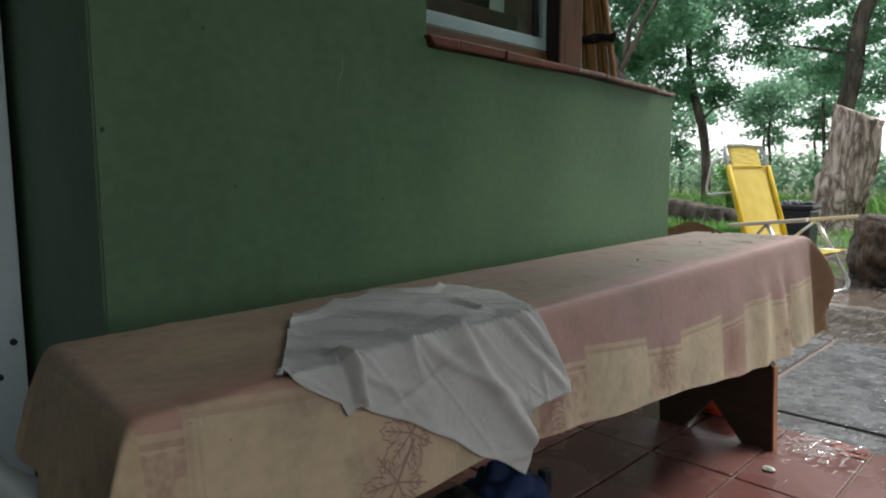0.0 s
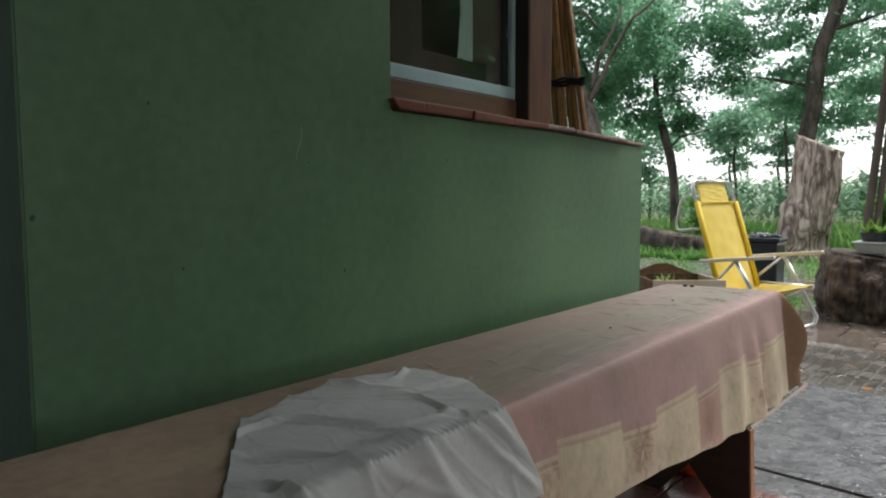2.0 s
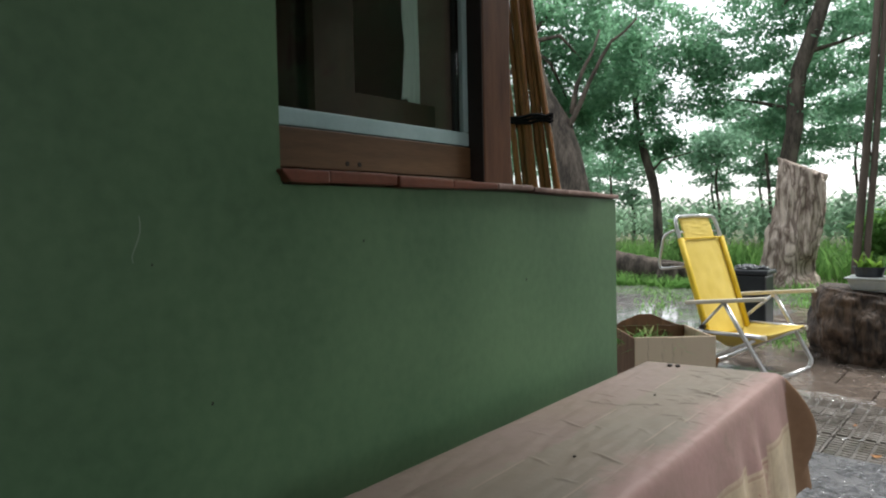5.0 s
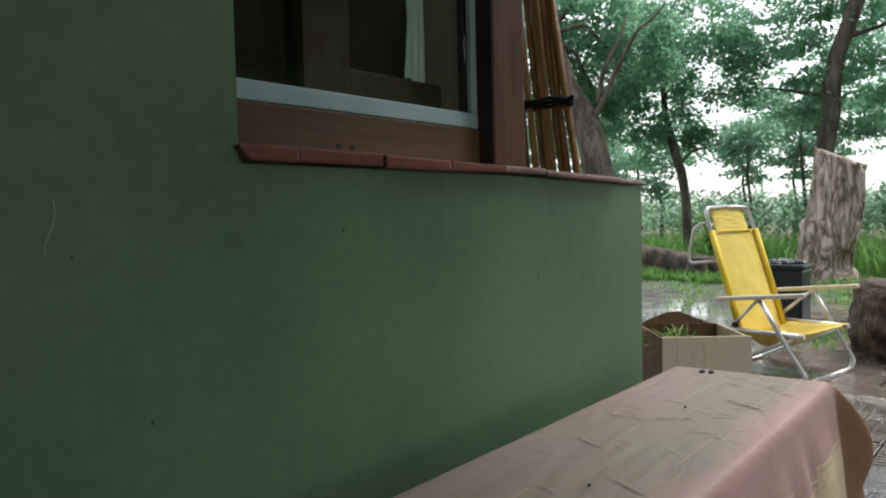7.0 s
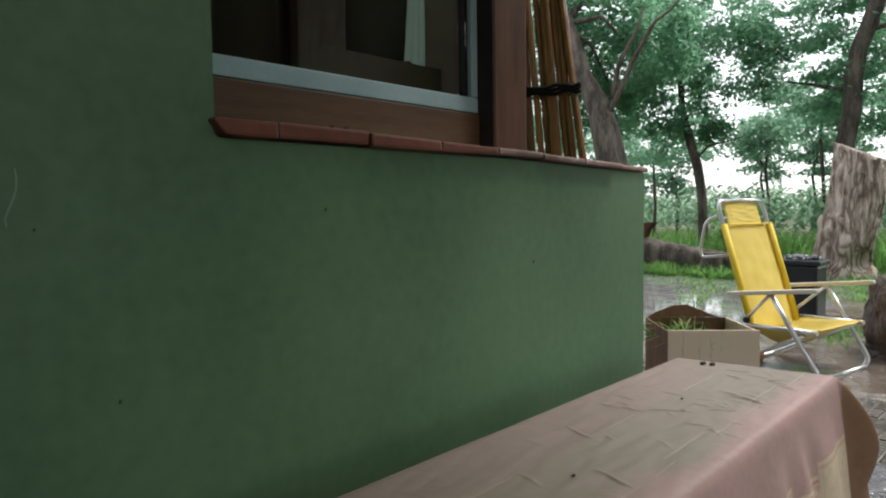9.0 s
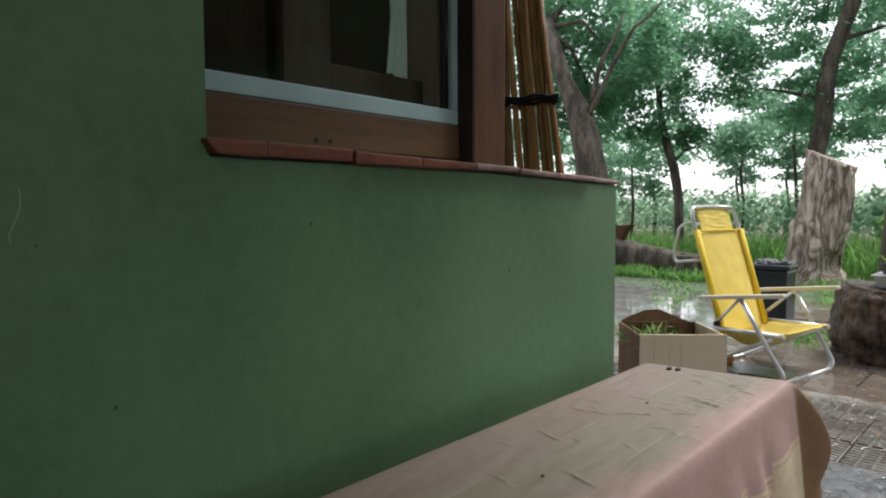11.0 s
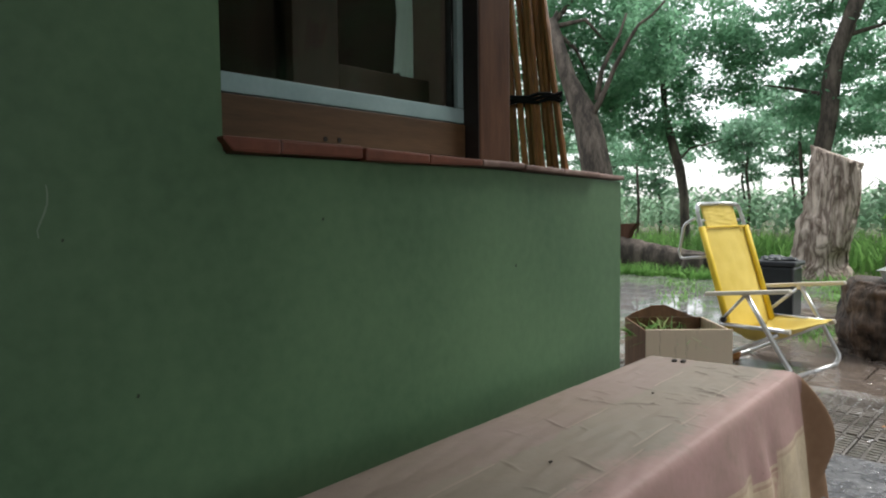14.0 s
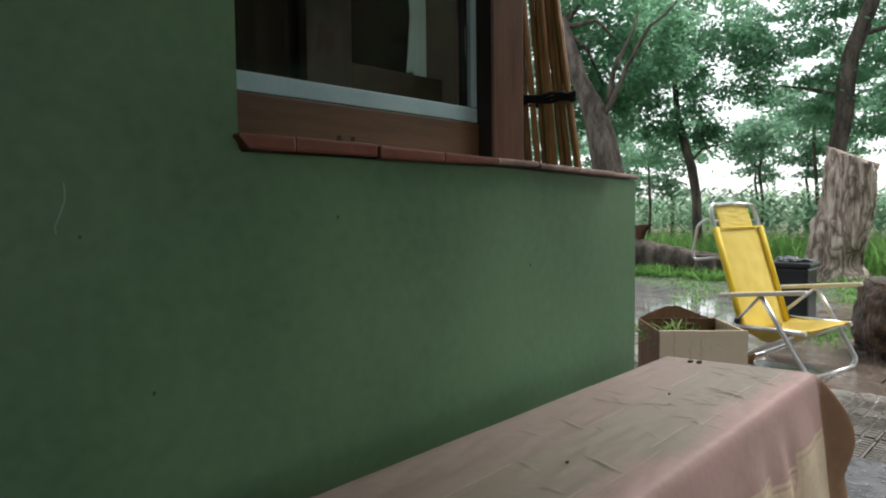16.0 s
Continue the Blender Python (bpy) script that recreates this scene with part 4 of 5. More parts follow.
for v in stump.verts:
    out = Vector((v.co.x + 1.38, v.co.y - 9.6, 0)).normalized()
    a = math.atan2(out.y, out.x)
    grain = noise.noise(Vector((a * 4.5 + 0.5 * math.sin(v.co.z * 4), v.co.z * 0.9, 3))) + 0.55 * noise.noise(Vector((a * 13 + 0.8 * math.sin(v.co.z * 5 + a), v.co.z * 1.6, 8)))
    v.co += out * 0.032 * grain
for v in stump.verts:
    s = smoothstep(1.2, 1.47, v.co.z)
    v.co.z += s * (0.05 * noise.noise(v.co * 5) - 0.32 * (v.co.x + 1.28) + 0.04 * noise.noise(v.co * 14))
for v in stump.verts:
    d = math.hypot((v.co.x + 1.22) / 0.09, (v.co.z - 0.14) / 0.17)
    if v.co.y < 9.6 and d < 1:
        v.co.y += 0.16 * (1 - d * d)
tagged(part("leaning_stump", stump, OLDWOOD, smooth=True), "tall pale weathered tree stump, bark fallen off", "stump")
knotty = tube([(0.115, 4.76, -0.08), (0.115, 4.76, 0.0), (0.105, 4.76, 0.07), (0.10, 4.76, 0.14), (0.10, 4.76, 0.21), (0.105, 4.76, 0.28), (0.11, 4.76, 0.33), (0.115, 4.76, 0.366)], [0.25, 0.262, 0.272, 0.278, 0.272, 0.265, 0.258, 0.235], 90, 0.2, 8)
for v in knotty.verts:
    out = Vector((v.co.x - 0.105, v.co.y - 4.76, 0)).normalized()
    a = math.atan2(out.y, out.x)
    v.co += out * (0.034 * noise.noise(v.co * 9) + 0.016 * noise.noise(v.co * 21) + 0.014 * noise.noise(Vector((a * 11, v.co.z * 3, 2))))
tagged(part("log_stump", knotty, DARKLOG, smooth=True), "dark wet log section standing on the paving", "log", "log sections")
tagged(part("log_stump", tube([(0.45, 4.64, -0.08), (0.45, 4.64, 0.15), (0.45, 4.64, 0.35)], [0.14, 0.16, 0.14], 28, 0.3, 18), DARKLOG, smooth=True), "dark wet log section standing on the paving", "log", "log sections")
tagged(part("fallen_log", tube([(-5.6, 8.55, 0.22), (-4.6, 8.7, 0.215), (-3.8, 8.8, 0.20), (-3.2, 8.85, 0.14), (-2.65, 8.9, 0.10), (-2.3, 8.95, 0.07)], [0.23, 0.235, 0.225, 0.19, 0.15, 0.13], 28, 0.25, 5), BARK, smooth=True), "grey fallen tree trunk lying in the grass", "log")
plank = bmesh.new()
front = plank.faces.new([plank.verts.new((x, 0, z)) for x, z in ((-0.19, -0.06), (0.10, -0.05), (0.14, 0.07), (0.235, 0.17), (-0.19, 0.15))])
for v in [g for g in bmesh.ops.extrude_face_region(plank, geom=[front])["geom"] if isinstance(g, bmesh.types.BMVert)]:
    v.co.y += 0.16
bmesh.ops.recalc_face_normals(plank, faces=plank.faces[:])
bmesh.ops.bevel(plank, geom=plank.edges[:], offset=0.012, segments=2, affect="EDGES")
broken = part("log_piece", plank, WOOD)
broken.matrix_world = pose(-3.80, 8.72, 0.455, 0, 0, 6)
tagged(broken, "short broken reddish wood piece lying on the trunk", "log")
tagged(part("log_piece", tube([(-2.73, 8.62, -0.1), (-2.72, 8.62, 0.1), (-2.72, 8.62, 0.23)], [0.155, 0.15, 0.145], 18, 0.22, 9), BARK, smooth=True), "short grey log standing at the trunk's end", "log")
wrap = bmesh.new()
bmesh.ops.create_icosphere(wrap, subdivisions=4, radius=1)
for v in wrap.verts:
    q = v.co.copy()
    v.co = Vector((-0.745 + q.x * 0.12, 5.5 + q.y * 0.09, 0.427 + q.z * 0.018)) + q * (0.03 * noise.noise(q * 2.6) + 0.015 * noise.noise(q * 7))
    v.co.z = max(v.co.z, 0.4185)
tagged(part("plastic_wrap", wrap, WRAP, smooth=False), "crumpled clear plastic lying on the bin", "plastic")
crate = thing("plastic_bin", (-0.745, 5.5, -0.05), "black plastic bin with a rounded rim", "bin")
bin_body = part("body", box((-0.135, -0.115, 0.05), (0.135, 0.115, 0.43), 0.02), BLACKP, crate, smooth=False)
part("rim", box((-0.152, -0.13, 0.431), (0.152, 0.13, 0.468), 0.014), BLACKP, bin_body)
for sx in (-1, 1):
    for sy in (-1, 1):
        part("foot", tube([(0.10 * sx, 0.085 * sy, 0.0), (0.10 * sx, 0.085 * sy, 0.055)], 0.02, 8), BLACKP, crate)
tray = thing("planter_tray", (0.23, 4.75, 0.376), "milky plastic tray holding black pots", "tray")
tub = box((-0.19, -0.13, 0.0), (0.19, 0.13, 0.068), 0.012)
for v in tub.verts:
    v.co.x *= 0.86 + 0.14 * v.co.z / 0.068
    v.co.y *= 0.86 + 0.14 * v.co.z / 0.068
tub = part("tub", tub, CLEARP, tray)
part("rim", box((-0.20, -0.14, 0.0685), (0.20, 0.14, 0.0755), 0.003), CLEARP, tub)
for i in range(2):
    px = -0.09 + 0.18 * i
    pot = thing("plant_pot", (0.23 + px, 4.75, 0.452), "black nursery pot with small green seedlings", "plant pot", "pots in the tray")
    part("pot", lathe([(0.07, 0.0), (0.083, 0.052), (0.089, 0.053), (0.089, 0.06), (0.080, 0.06), (0.076, 0.045)], 20), BLACKP, pot, smooth=False)
    blades(34, lambda r: (r.uniform(-0.06, 0.06), r.uniform(-0.06, 0.06), 0.04), (0.05, 0.15), (0.018, 0.04), (0.2, 1.1), POTLEAF, "seedlings", seed=20 + i, parent=pot, kind="")

pair = thing("double_pole", (0, 0, 0), "two rough grey wooden poles standing together", "pole")
part("pole", tube([(-0.232, 6.5, -0.1), (-0.192, 6.5, 0.6), (-0.147, 6.5, 1.2), (-0.112, 6.5, 1.7), (-0.065, 6.5, 2.5), (-0.03, 6.5, 3.2)], [0.033, 0.032, 0.031, 0.030, 0.028, 0.026], 12, 0.15, 1), POLE, pair, smooth=True)
part("pole", tube([(-0.154, 6.52, -0.1), (-0.124, 6.52, 0.6), (-0.084, 6.52, 1.2), (-0.058, 6.52, 1.7), (-0.012, 6.52, 2.5), (0.025, 6.52, 3.2)], [0.027, 0.026, 0.025, 0.025, 0.023, 0.021], 12, 0.15, 6), POLE, pair, smooth=True)


# ---- trees ----
def crown_mesh(clumps, leaves, size, seed, flat=0.55, squash=0.75, strays=0.10):
    """Leaves scattered in clumps (centre, radius); flat tilts them towards level, squash flattens the clumps."""
    g = np.random.default_rng(seed)
    centre = np.array([c for c, r in clumps])
    radius = np.array([r for c, r in clumps])
    pick = g.choice(len(clumps), leaves, p=radius ** 2 / (radius ** 2).sum())
    d = g.normal(size=(leaves, 3))
    d /= np.linalg.norm(d, axis=1)[:, None]
    stretch = np.where(g.random(leaves) < strays, 1.8, 1.0)
    out = d * (stretch * radius[pick] * g.random(leaves) ** 0.5)[:, None] * np.array([1, 1, squash])
    out[:, 2] -= 0.35 * (out[:, 0] ** 2 + out[:, 1] ** 2) / radius[pick] * (1 - squash)
    pos = centre[pick] + out
    u = g.normal(size=(leaves, 3)) * np.array([1, 1, flat])
    u /= np.linalg.norm(u, axis=1)[:, None]
    w = np.cross(u, g.normal(size=(leaves, 3)) * np.array([flat, flat, 1]) + np.array([0, 0, 0.6]))
    w /= np.linalg.norm(w, axis=1)[:, None]
    s = (size * g.uniform(0.6, 1.35, leaves))[:, None]
    quad = np.stack([pos - u * s, pos + w * s * 0.42, pos + u * s, pos - w * s * 0.42], 1)
    return quad.reshape(-1, 3).tolist(), np.arange(leaves * 4).reshape(-1, 4).tolist()


def tree(trunk, radii, limbs, crown, spread, n_clumps, leaves, size, seed, label, material=LEAF, clump=(0.25, 0.65), flat=0.8, squash=0.75, strays=0.10):
    """trunk: points; limbs: lists of points; crown: centre; spread: half sizes."""
    root = thing("tree", (0, 0, 0), label, "tree", "trees of the yard")
    part("trunk", tube(trunk, radii, 14, 0.18, seed), BARK, root, smooth=True)
    rng = random.Random(seed)
    clumps = []
    for _ in range(n_clumps):
        while True:
            q = Vector([rng.uniform(-1, 1) for _ in range(3)])
            if q.length < 1:
                break
        clumps.append((tuple(crown[k] + q[k] * spread[k] for k in range(3)), rng.uniform(*clump)))
    for limb in limbs:
        m = len(limb)
        part("limb", tube(limb, [radii[-1] * (0.52 - 0.38 * k / (m - 1)) for k in range(m)], 8, 0.15, seed), BARK, root, smooth=True)
    tip = Vector(trunk[-1])
    near = sorted((Vector(c) for c, r in clumps), key=lambda c: (c - tip).length)
    for c in near[: n_clumps // 2 : max(1, n_clumps // 16)]:
        mid = tip.lerp(c, 0.5) + Vector((rng.uniform(-0.2, 0.2), rng.uniform(-0.2, 0.2), rng.uniform(0, 0.3)))
        part("limb", tube([tip - Vector((0, 0, 0.1)), mid, c], [radii[-1] * 0.5, radii[-1] * 0.3, 0.012], 6), BARK, root, smooth=True)
    verts, faces = crown_mesh(clumps, leaves, size, seed, flat, squash, strays)
    raw("crown", verts, faces, material, root)
    return root


tree([(-4.18, 9, -0.1), (-4.24, 9, 0.8), (-4.37, 9, 1.45), (-4.47, 9, 1.9), (-4.62, 9, 2.35), (-4.88, 9, 2.9), (-5.3, 9.1, 3.9)], [0.26, 0.24, 0.225, 0.215, 0.185, 0.135, 0.10],
     [[(-4.53, 9, 2.15), (-4.34, 9, 2.46), (-4.20, 9, 2.70), (-4.09, 9, 2.92), (-3.86, 9, 3.28), (-3.73, 9.05, 3.5), (-3.53, 9.1, 3.62), (-3.40, 9.2, 3.8)], [(-4.37, 9, 2.50), (-4.35, 9, 2.68), (-4.29, 9, 2.93), (-4.17, 9.05, 3.22), (-4.06, 9.1, 3.42), (-3.97, 9.15, 3.75)]],
     (-5.4, 9.9, 3.45), (1.85, 0.75, 1.75), 150, 25000, 0.050, 11, "leafy tree with a leaning grey trunk", clump=(0.16, 0.40), strays=0.07)
tree([(-4.26, 12, -0.1), (-4.28, 12, 0.4), (-4.31, 12, 1.1), (-4.40, 12, 1.6), (-4.54, 12, 2.05), (-4.70, 12, 2.7), (-4.8, 12, 4.2)], [0.095, 0.085, 0.085, 0.085, 0.08, 0.06, 0.05], [[(-4.4, 12, 1.75), (-4.2, 12, 1.95), (-3.9, 12, 2.0), (-3.6, 12, 2.06)]], (-4.8, 12.0, 3.6), (1.6, 0.9, 1.95), 115, 16500, 0.053, 12, "leafy tree with a thin dark trunk", clump=(0.16, 0.42), strays=0.08)
tree([(-2.12, 12, -0.1), (-2.1, 12, 1.0), (-2.05, 12, 1.7), (-1.95, 12, 2.3), (-1.93, 12, 2.8), (-1.87, 12, 3.25), (-1.72, 12, 3.65), (-1.58, 12, 4.1), (-1.35, 12, 4.9)], [0.15, 0.14, 0.135, 0.13, 0.13, 0.12, 0.115, 0.11, 0.08],
     [[(-1.8, 12, 3.5), (-1.3, 12.1, 3.6), (-0.8, 12.2, 3.75)], [(-1.95, 12, 2.6), (-2.5, 12.1, 2.8), (-3.0, 12.2, 2.95)]], (-1.85, 12.7, 3.8), (2.15, 0.9, 1.95), 135, 20500, 0.052, 13, "tall leafy tree with a crooked dark trunk", clump=(0.2, 0.50), squash=0.42, strays=0.08)
tree([(-6.3, 14, -0.1), (-6.25, 14, 0.9), (-6.3, 14, 1.9)], [0.04, 0.035, 0.025], [], (-5.85, 14, 2.6), (1.15, 0.6, 0.7), 20, 1100, 0.062, 15, "young leafy tree behind the grey trunk", clump=(0.18, 0.42), squash=0.6)
for k, (x, y, h, w, seed) in enumerate(((-6.0, 20, 2.1, 0.75, 31), (-3.9, 21, 2.7, 1.3, 33), (-2.3, 20, 2.8, 1.3, 34), (-9.6, 19, 2.2, 1.3, 35), (-11.5, 20, 2.6, 1.6, 36), (-0.6, 18, 3.0, 1.4, 37), (-3.4, 16, 2.9, 0.9, 38), (-8.7, 17, 1.5, 0.7, 39), (-10.4, 16, 2.6, 1.3, 40), (-1.6, 17, 4.0, 1.7, 42), (-0.9, 16.5, 2.2, 1.0, 45), (-7.4, 17.5, 1.6, 0.8, 46), (0.3, 15.5, 3.2, 1.3, 47), (-4.65, 20, 2.1, 0.9, 48), (-5.2, 18, 2.3, 0.8, 49))):
    tree([(x, y, -0.1), (x + 0.05, y, 1.0), (x - 0.05, y, h * 0.8), (x, y, h)], [0.045, 0.04, 0.035, 0.025], [], (x, y, h + 0.5), (w, w * 0.5, 1.05), 28, 2700, 0.07, seed, "slender light green tree at the field's edge", LEAF_B, (0.3, 0.65), 0.8, 0.28, 0.05)

# Unseen trees, added to block bright sky from the window's reflection.
for k, (x, y, h, seed) in enumerate(((5.0, 4.6, 2.2, 51), (6.5, 8.5, 2.8, 52), (7.6, 3.4, 2.6, 53), (4.5, 11.5, 3.0, 54))):
    tree([(x, y, -0.1), (x + 0.1, y, 1.2), (x, y, h)], [0.16, 0.14, 0.11], [], (x, y, h + 1.0), (2.4, 2.4, 2.3), 80, 24000, 0.13, seed, "unseen leafy tree added to darken the window reflection", LEAF, (0.4, 0.8))

# ---- shrubs ----
def shrub(x, y, r, h, leaves, seed, label):
    rng = random.Random(seed)
    root = thing("shrub", (0, 0, 0), label, "shrub", "shrubs in the grass")
    tips = []
    for _ in range(9):
        a, q = rng.uniform(0, 6.28), rng.uniform(0.2, 1.0)
        tip = Vector((x + r * q * math.cos(a), y + 0.6 * r * q * math.sin(a), h * rng.uniform(0.55, 1.0)))
        part("stem", tube([(x + rng.gauss(0, 0.04), y + rng.gauss(0, 0.04), -0.1), Vector((x, y, h * 0.4)).lerp(tip, 0.5), tip], [0.012, 0.009, 0.004], 5), GRASS, root)
        tips += [(tuple(tip), 0.16), (tuple(Vector((x, y, 0.1)).lerp(tip, 0.6)), 0.18)]
    verts, faces = crown_mesh(tips, leaves, 0.055, seed, 0.7)
    raw("leaves", verts, faces, GRASS, root)


shrub(-2.75, 9.7, 0.45, 0.75, 900, 61, "green leafy shrub growing behind the black bin")
shrub(-0.55, 9.9, 0.5, 0.85, 1000, 62, "green leafy shrub growing beside the pale stump")
shrub(-4.9, 8.9, 0.5, 0.6, 800, 63, "low leafy shrub growing behind the fallen trunk")

# ---- field, grass ----
def maize(n, seed):
    rng = random.Random(seed)
    verts, faces = [], []
    for _ in range(n):
        x, y = rng.uniform(-24, 5), rng.uniform(15, 28)
        h = rng.uniform(1.0, 1.5)
        for k in range(9):
            a, z, ln = rng.uniform(0, 6.28), h * (0.25 + 0.085 * k), rng.uniform(0.4, 0.7)
            dx, dy = math.cos(a), math.sin(a)
            base = len(verts)
            for s in (0, 0.35, 0.7, 1.0):
                w = 0.045 * (1 - s) ** 0.5 + 0.003
                o, up = ln * s * 0.75, ln * (0.75 * s - 0.75 * s * s)
                verts += [(x + dx * o - dy * w, y + dy * o + dx * w, z + up), (x + dx * o + dy * w, y + dy * o - dx * w, z + up)]
            for q in range(3):
                b = base + 2 * q
                faces.append((b, b + 1, b + 3, b + 2))
    return verts, faces


tagged(raw("maize_field", *maize(1500, 5), CORN), "field of green maize plants", "maize", kind="stuff")
def clear_of_stump(r):
    while True:
        x, y = r.uniform(-9, 2.5), r.uniform(9.3, 15.5)
        if not (-2.3 < x < -0.9 and y < 10.0):
            return x, y, -0.1


blades(9000, clear_of_stump, (0.25, 0.75), (0.012, 0.035), (0.2, 1.0), GRASS, "tall_grass", "tall rough green grass and weeds", "grass", seed=6)
blades(5200, lambda r: (x := r.uniform(-5.4, -1.5), 8.10 + abs(r.gauss(0, 0.45)) + 0.25 * noise.noise(Vector((x * 3, 0, 0))), -0.1 - 0.06 * max(0, noise.noise(Vector((x * 5, 2, 0))))), (0.04, 0.30), (0.010, 0.026), (0.3, 1.3), GRASS, "grass_strip", "fresh grass beside the fallen trunk", "grass", seed=7)
blades(1500, lambda r: (r.uniform(-1.3, 0.8), r.uniform(6.9, 9.3), -0.1), (0.06, 0.22), (0.008, 0.02), (0.3, 1.2), GRASS, "grass_patch", "grass growing round the stump", "grass", seed=8)
blades(260, lambda r: (-0.42 + r.gauss(0, 0.12), 5.2 + r.gauss(0, 0.2), -0.06), (0.03, 0.10), (0.006, 0.014), (0.4, 1.4), GRASS, "weeds", "weeds growing in the paving joints", "grass", seed=9)
blades(170, lambda r: ((q := r.random() ** 1.3), -2.5 + 0.95 * q + r.gauss(0, 0.13), 7.85 - 2.1 * q + r.gauss(0, 0.16), -0.06)[1:], (0.03, 0.11), (0.010, 0.022), (0.8, 1.7), GRASS, "weeds", "weeds growing over the wet paving", "grass", seed=10)
blades(90, lambda r: (-1.40 + r.gauss(0, 0.07), 4.85 + r.gauss(0, 0.16), -0.06), (0.03, 0.10), (0.006, 0.014), (0.5, 1.5), GRASS, "weeds", "weeds growing over the wet paving", "grass", seed=12)

def fallen_leaf(x, y, z, size, turn):
    bm = bmesh.new()
    outline = [bm.verts.new((size * r * math.cos(a), size * 0.55 * r * math.sin(a), size * 0.18 * r * r * math.cos(2 * a))) for a, r in ((2 * math.pi * k / 12, 1 + 0.15 * math.cos(3 * k)) for k in range(12))]
    mid = bm.verts.new((0, 0, 0.002))
    for k in range(12):
        bm.faces.new((mid, outline[k], outline[(k + 1) % 12]))
    ob = part("fallen_leaf", bm, DRYLEAF)
    ob.matrix_world = pose(x, y, z, 4, 3, turn)
    tagged(ob, "dry orange-brown leaf lying on wet paving", "leaf", "fallen leaves")


for spot in ((0.433, 2.835, -0.026, 0.018, 30), (0.32, 3.18, -0.028, 0.013, 110), (0.042, 3.66, -0.040, 0.014, 70)):
    fallen_leaf(*spot)
def puddle(cx, cy, w, d, z, seed, label):
    bm = bmesh.new()
    ring = []
    for k in range(40):
        a = 2 * math.pi * k / 40
        r = 1 + 0.45 * noise.noise(Vector((math.cos(a) * 1.3, math.sin(a) * 1.3, seed))) + 0.2 * noise.noise(Vector((math.cos(a) * 4, math.sin(a) * 4, seed)))
        ring.append(bm.verts.new((cx + w * r * math.cos(a), cy + d * r * math.sin(a), z)))
    bm.faces.new(ring)
    ob = tagged(part("puddle", bm, WATER), label, "puddle", kind="structure")
    ob.visible_shadow = False


def drops(n, place, size, name, label, seed):
    """Small separate films of water, each a little tilted to throw a glint of sky."""
    rng = random.Random(seed)
    verts, faces = [], []
    for _ in range(n):
        x, y, z = place(rng)
        s, turn = rng.uniform(*size), rng.gauss(0.6, 0.5)
        tx, ty = rng.gauss(0, 0.06), rng.gauss(0.11, 0.06)
        base = len(verts)
        for k in range(7):
            a = 2 * math.pi * k / 7
            r = s * rng.uniform(0.7, 1.3)
            u, v = r * math.cos(a), 0.32 * r * math.sin(a)
            dx, dy = u * math.cos(turn) - v * math.sin(turn), u * math.sin(turn) + v * math.cos(turn)
            verts.append((x + dx, y + dy, z + 0.0015 + abs(tx * s) + abs(ty * s) + tx * dx + ty * dy))
        faces.append(list(range(base, base + 7)))
    ob = tagged(raw(name, verts, faces, WATER), label, "water drops", kind="stuff")
    ob.visible_shadow = False


drops(300, lambda r: (0.525 + r.gauss(0, 0.034), 1.46 + r.gauss(0, 0.048), 0.001), (0.003, 0.012), "rain_drops", "rain water shining on the red tiles", 3)
drops(30, lambda r: (r.uniform(0.5, 0.95), r.uniform(1.15, 1.53), 0.001), (0.002, 0.007), "rain_drops", "rain water shining on the red tiles", 4)
drops(1500, lambda r: (r.uniform(0.0, 1.2), r.uniform(1.72, 2.72), -0.017), (0.0015, 0.008), "rain_drops", "rain water shining on the grey slabs", 5)
drops(260, lambda r: (r.uniform(-0.3, 1.0), r.uniform(2.8, 4.4), -0.030), (0.003, 0.016), "rain_drops", "rain water shining on the paving", 6)
puddle(0.10, 3.52, 0.34, 0.13, -0.034, 5, "shallow rain puddle on the paving")
puddle(-0.35, 3.95, 0.30, 0.10, -0.042, 6, "shallow rain puddle on the paving")
tagged(part("pot_shard", lathe([(0.02, 0), (0.035, 0.01), (0.045, 0.045), (0.041, 0.045), (0.030, 0.012)], 14, (-0.54, 4.02, -0.05)), DRYLEAF, smooth=True), "small terracotta dish beside the cardboard box", "dish")

def chip(cx, cy, w, d, seed):
    """A patch where the tile's face has flaked off, showing raw red clay."""
    bm = bmesh.new()
    ring = []
    for k in range(22):
        a = 2 * math.pi * k / 22
        r = 1 + 0.5 * noise.noise(Vector((math.cos(a) * 1.6, math.sin(a) * 1.6, seed)))
        ring.append(bm.verts.new((cx + w * r * math.cos(a), cy + d * r * math.sin(a), 0.0032)))
    bm.faces.new(ring)
    part("chip", bm, CLAY, floor, "raw red clay where the tile flaked")


for spot in ((0.562, 1.517, 0.024, 0.020, 2), (0.598, 1.512, 0.020, 0.012, 5), (0.588, 1.478, 0.028, 0.010, 9)):
    chip(*spot)

# ---- paving pieces ----
def shared(name, bm, material, parent, spots):
    me = bpy.data.meshes.new(name)
    bm.to_mesh(me)
    bm.free()
    me.materials.append(material)
    for m in spots:
        ob = new(name, me)
        ob.parent = parent
        ob.matrix_basis = m


def slab(w, d, h=0.03, bevel=0.004):
    return box((-w / 2, -d / 2, -h), (w / 2, d / 2, 0), bevel)


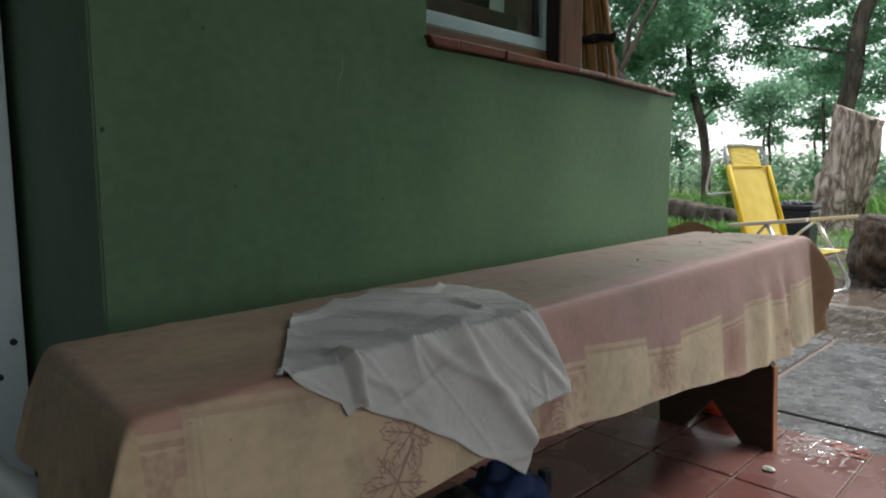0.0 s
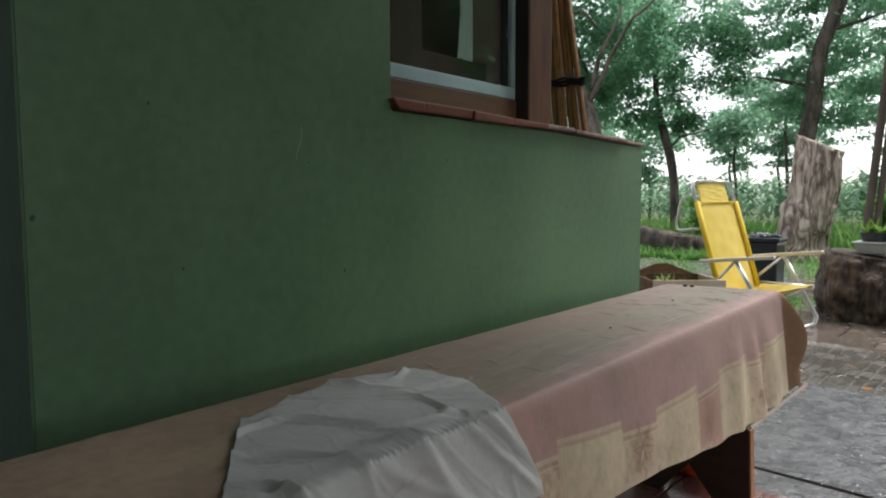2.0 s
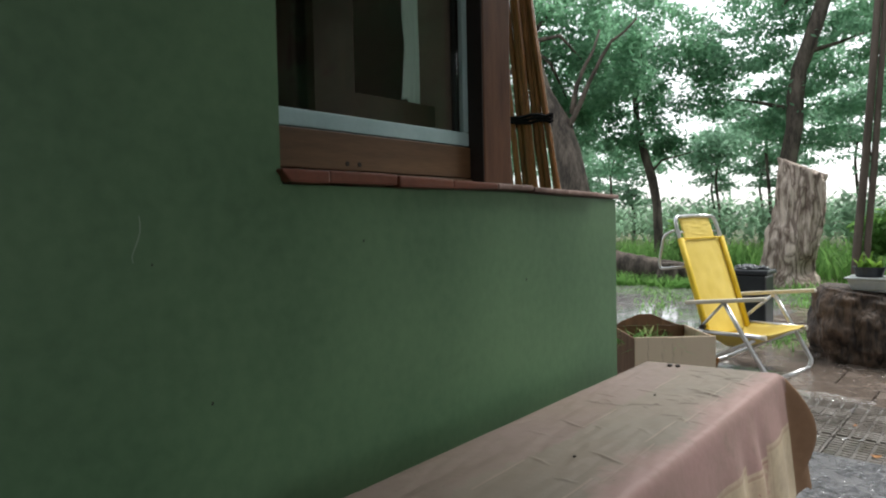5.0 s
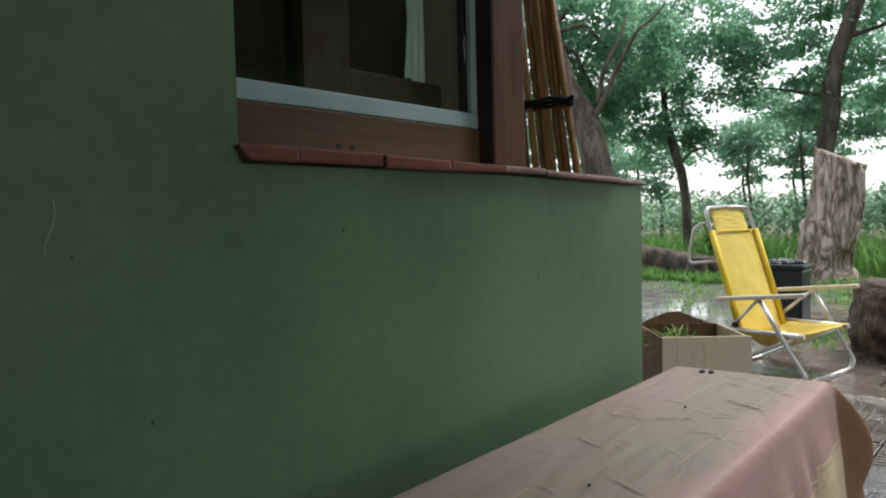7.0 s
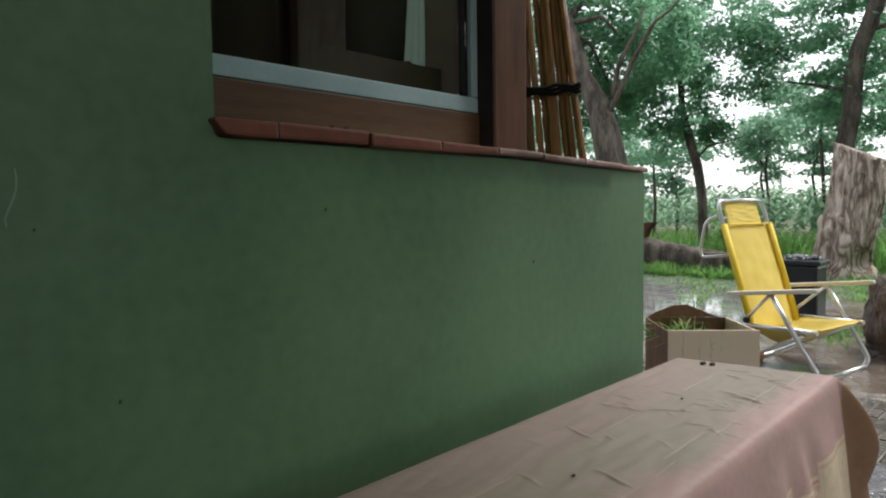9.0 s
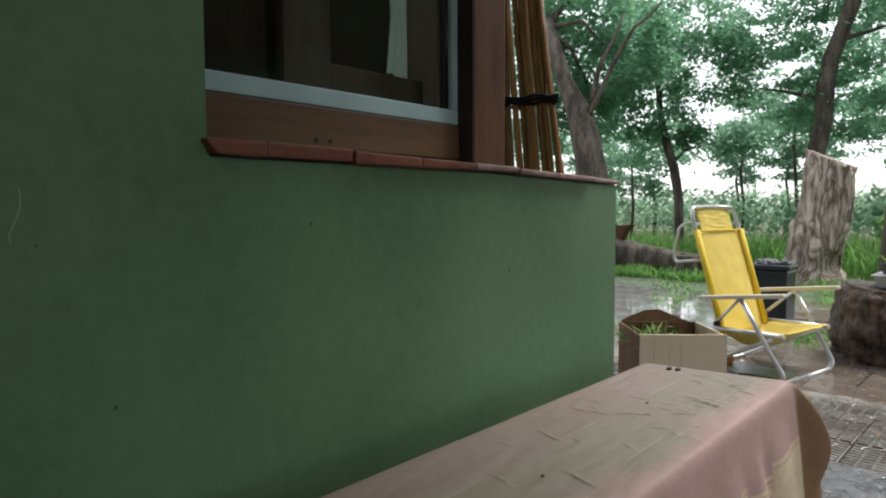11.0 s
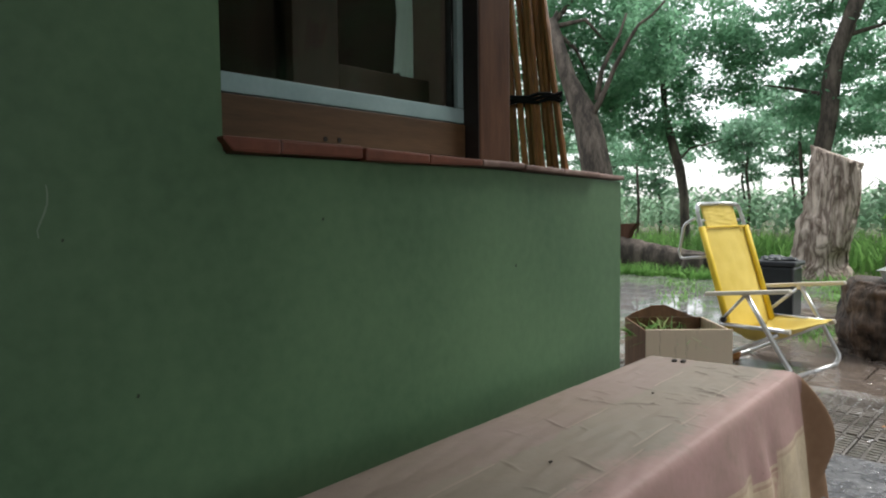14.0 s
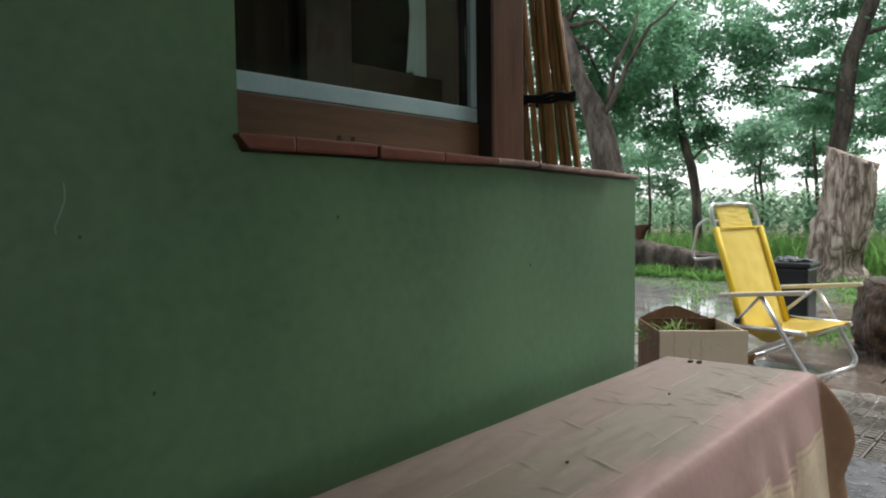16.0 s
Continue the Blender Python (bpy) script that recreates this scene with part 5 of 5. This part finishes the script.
rng = random.Random(3)
shared("tile", slab(0.177, 0.361), TILE, floor, [pose(0.348 + 0.182 * i - 0.182, 1.366 - 0.3665 * j, 0.0 + rng.uniform(-0.001, 0.001), rng.uniform(-0.2, 0.2), rng.uniform(-0.2, 0.2), 0) for i in range(-3, 16) for j in range(0, 11)])
paving = tagged(part("paving_bed", box((-6.0, 1.5455, -0.25), (3.4, 8.2, -0.075)), MUDDY), "wet yard paving of grey slabs and ribbed tiles", "paving", kind="structure")
for x0, x1, y0, y1 in ((-0.75, 0.24, 1.738, 2.74), (0.248, 1.25, 1.732, 2.745), (1.26, 2.3, 1.738, 2.74), (-1.8, -0.76, 1.738, 2.74), (-0.9, 0.35, 1.555, 1.727), (0.36, 1.5, 1.553, 1.722), (1.51, 2.6, 1.555, 1.727)):
    bm = bmesh.new()
    bmesh.ops.create_grid(bm, x_segments=24, y_segments=24 if y1 - y0 > 0.5 else 4, size=0.5, matrix=Matrix.Translation(((x0 + x1) / 2, (y0 + y1) / 2, -0.022)) @ Matrix.Diagonal((x1 - x0, y1 - y0, 1, 1)))
    for v in bm.verts:
        for k, (lo, hi, n) in enumerate(((x0, x1, 24), (y0, y1, 24 if y1 - y0 > 0.5 else 4))):
            cell = (hi - lo) / n
            if 0.001 < v.co[k] - lo < 1.2 * cell:
                v.co[k] = lo + 0.007
            elif 0.001 < hi - v.co[k] < 1.2 * cell:
                v.co[k] = hi - 0.007
        v.co.z += 0.003 * noise.noise(v.co * 7)
        e = min(v.co.x - x0, x1 - v.co.x, v.co.y - y0, y1 - v.co.y)
        if e < 0.001:
            v.co.z -= 0.035
            v.co.xy += Vector((noise.noise(v.co * 9), noise.noise(v.co * 9 + Vector((5, 0, 0))))) * 0.008
    part("slab", bm, SLAB, paving)
part("mortar", box((-1.8, 1.551, -0.074), (2.6, 2.752, -0.029)), GROUT, paving, "grey-brown mortar between the slabs")
ribbed = slab(0.236, 0.262, 0.04, 0.003)
for i in range(5):
    for j in range(9):
        x, y = -0.094 + 0.047 * i, -0.116 + 0.029 * j
        box((x - 0.0175, y - 0.0095, 0.0004), (x + 0.0175, y + 0.0095, 0.008), 0, ribbed)
shared("ribbed_tile", ribbed, RIB, paving, [pose(-1.06 + 0.242 * i, 2.885 + 0.268 * j, -0.04 + rng.uniform(-0.003, 0.003), rng.uniform(-0.5, 0.5), rng.uniform(-0.5, 0.5), 0) for i in range(12) for j in range(3)])
shared("paving_tile", slab(0.393, 0.393, 0.04, 0.005), MUDDY, paving, [pose(-3.5 + 0.4 * i + 0.2 * (j % 2), 3.76 + 0.4 * j, -0.05 + rng.uniform(-0.004, 0.004), rng.uniform(-0.4, 0.4), rng.uniform(-0.4, 0.4), rng.uniform(-0.5, 0.5)) for i in range(13) for j in range(9) if not (-3.5 + 0.4 * i < -0.9 and j > 2)])
shared("paving_tile", slab(0.393, 0.393, 0.04, 0.005), WETPAVE, paving, [pose(-5.1 + 0.4 * i + 0.2 * (j % 2), 3.76 + 0.4 * j, -0.05 + rng.uniform(-0.003, 0.003), rng.uniform(-0.3, 0.3), rng.uniform(-0.3, 0.3), rng.uniform(-0.5, 0.5)) for i in range(11) for j in range(3, 12)])
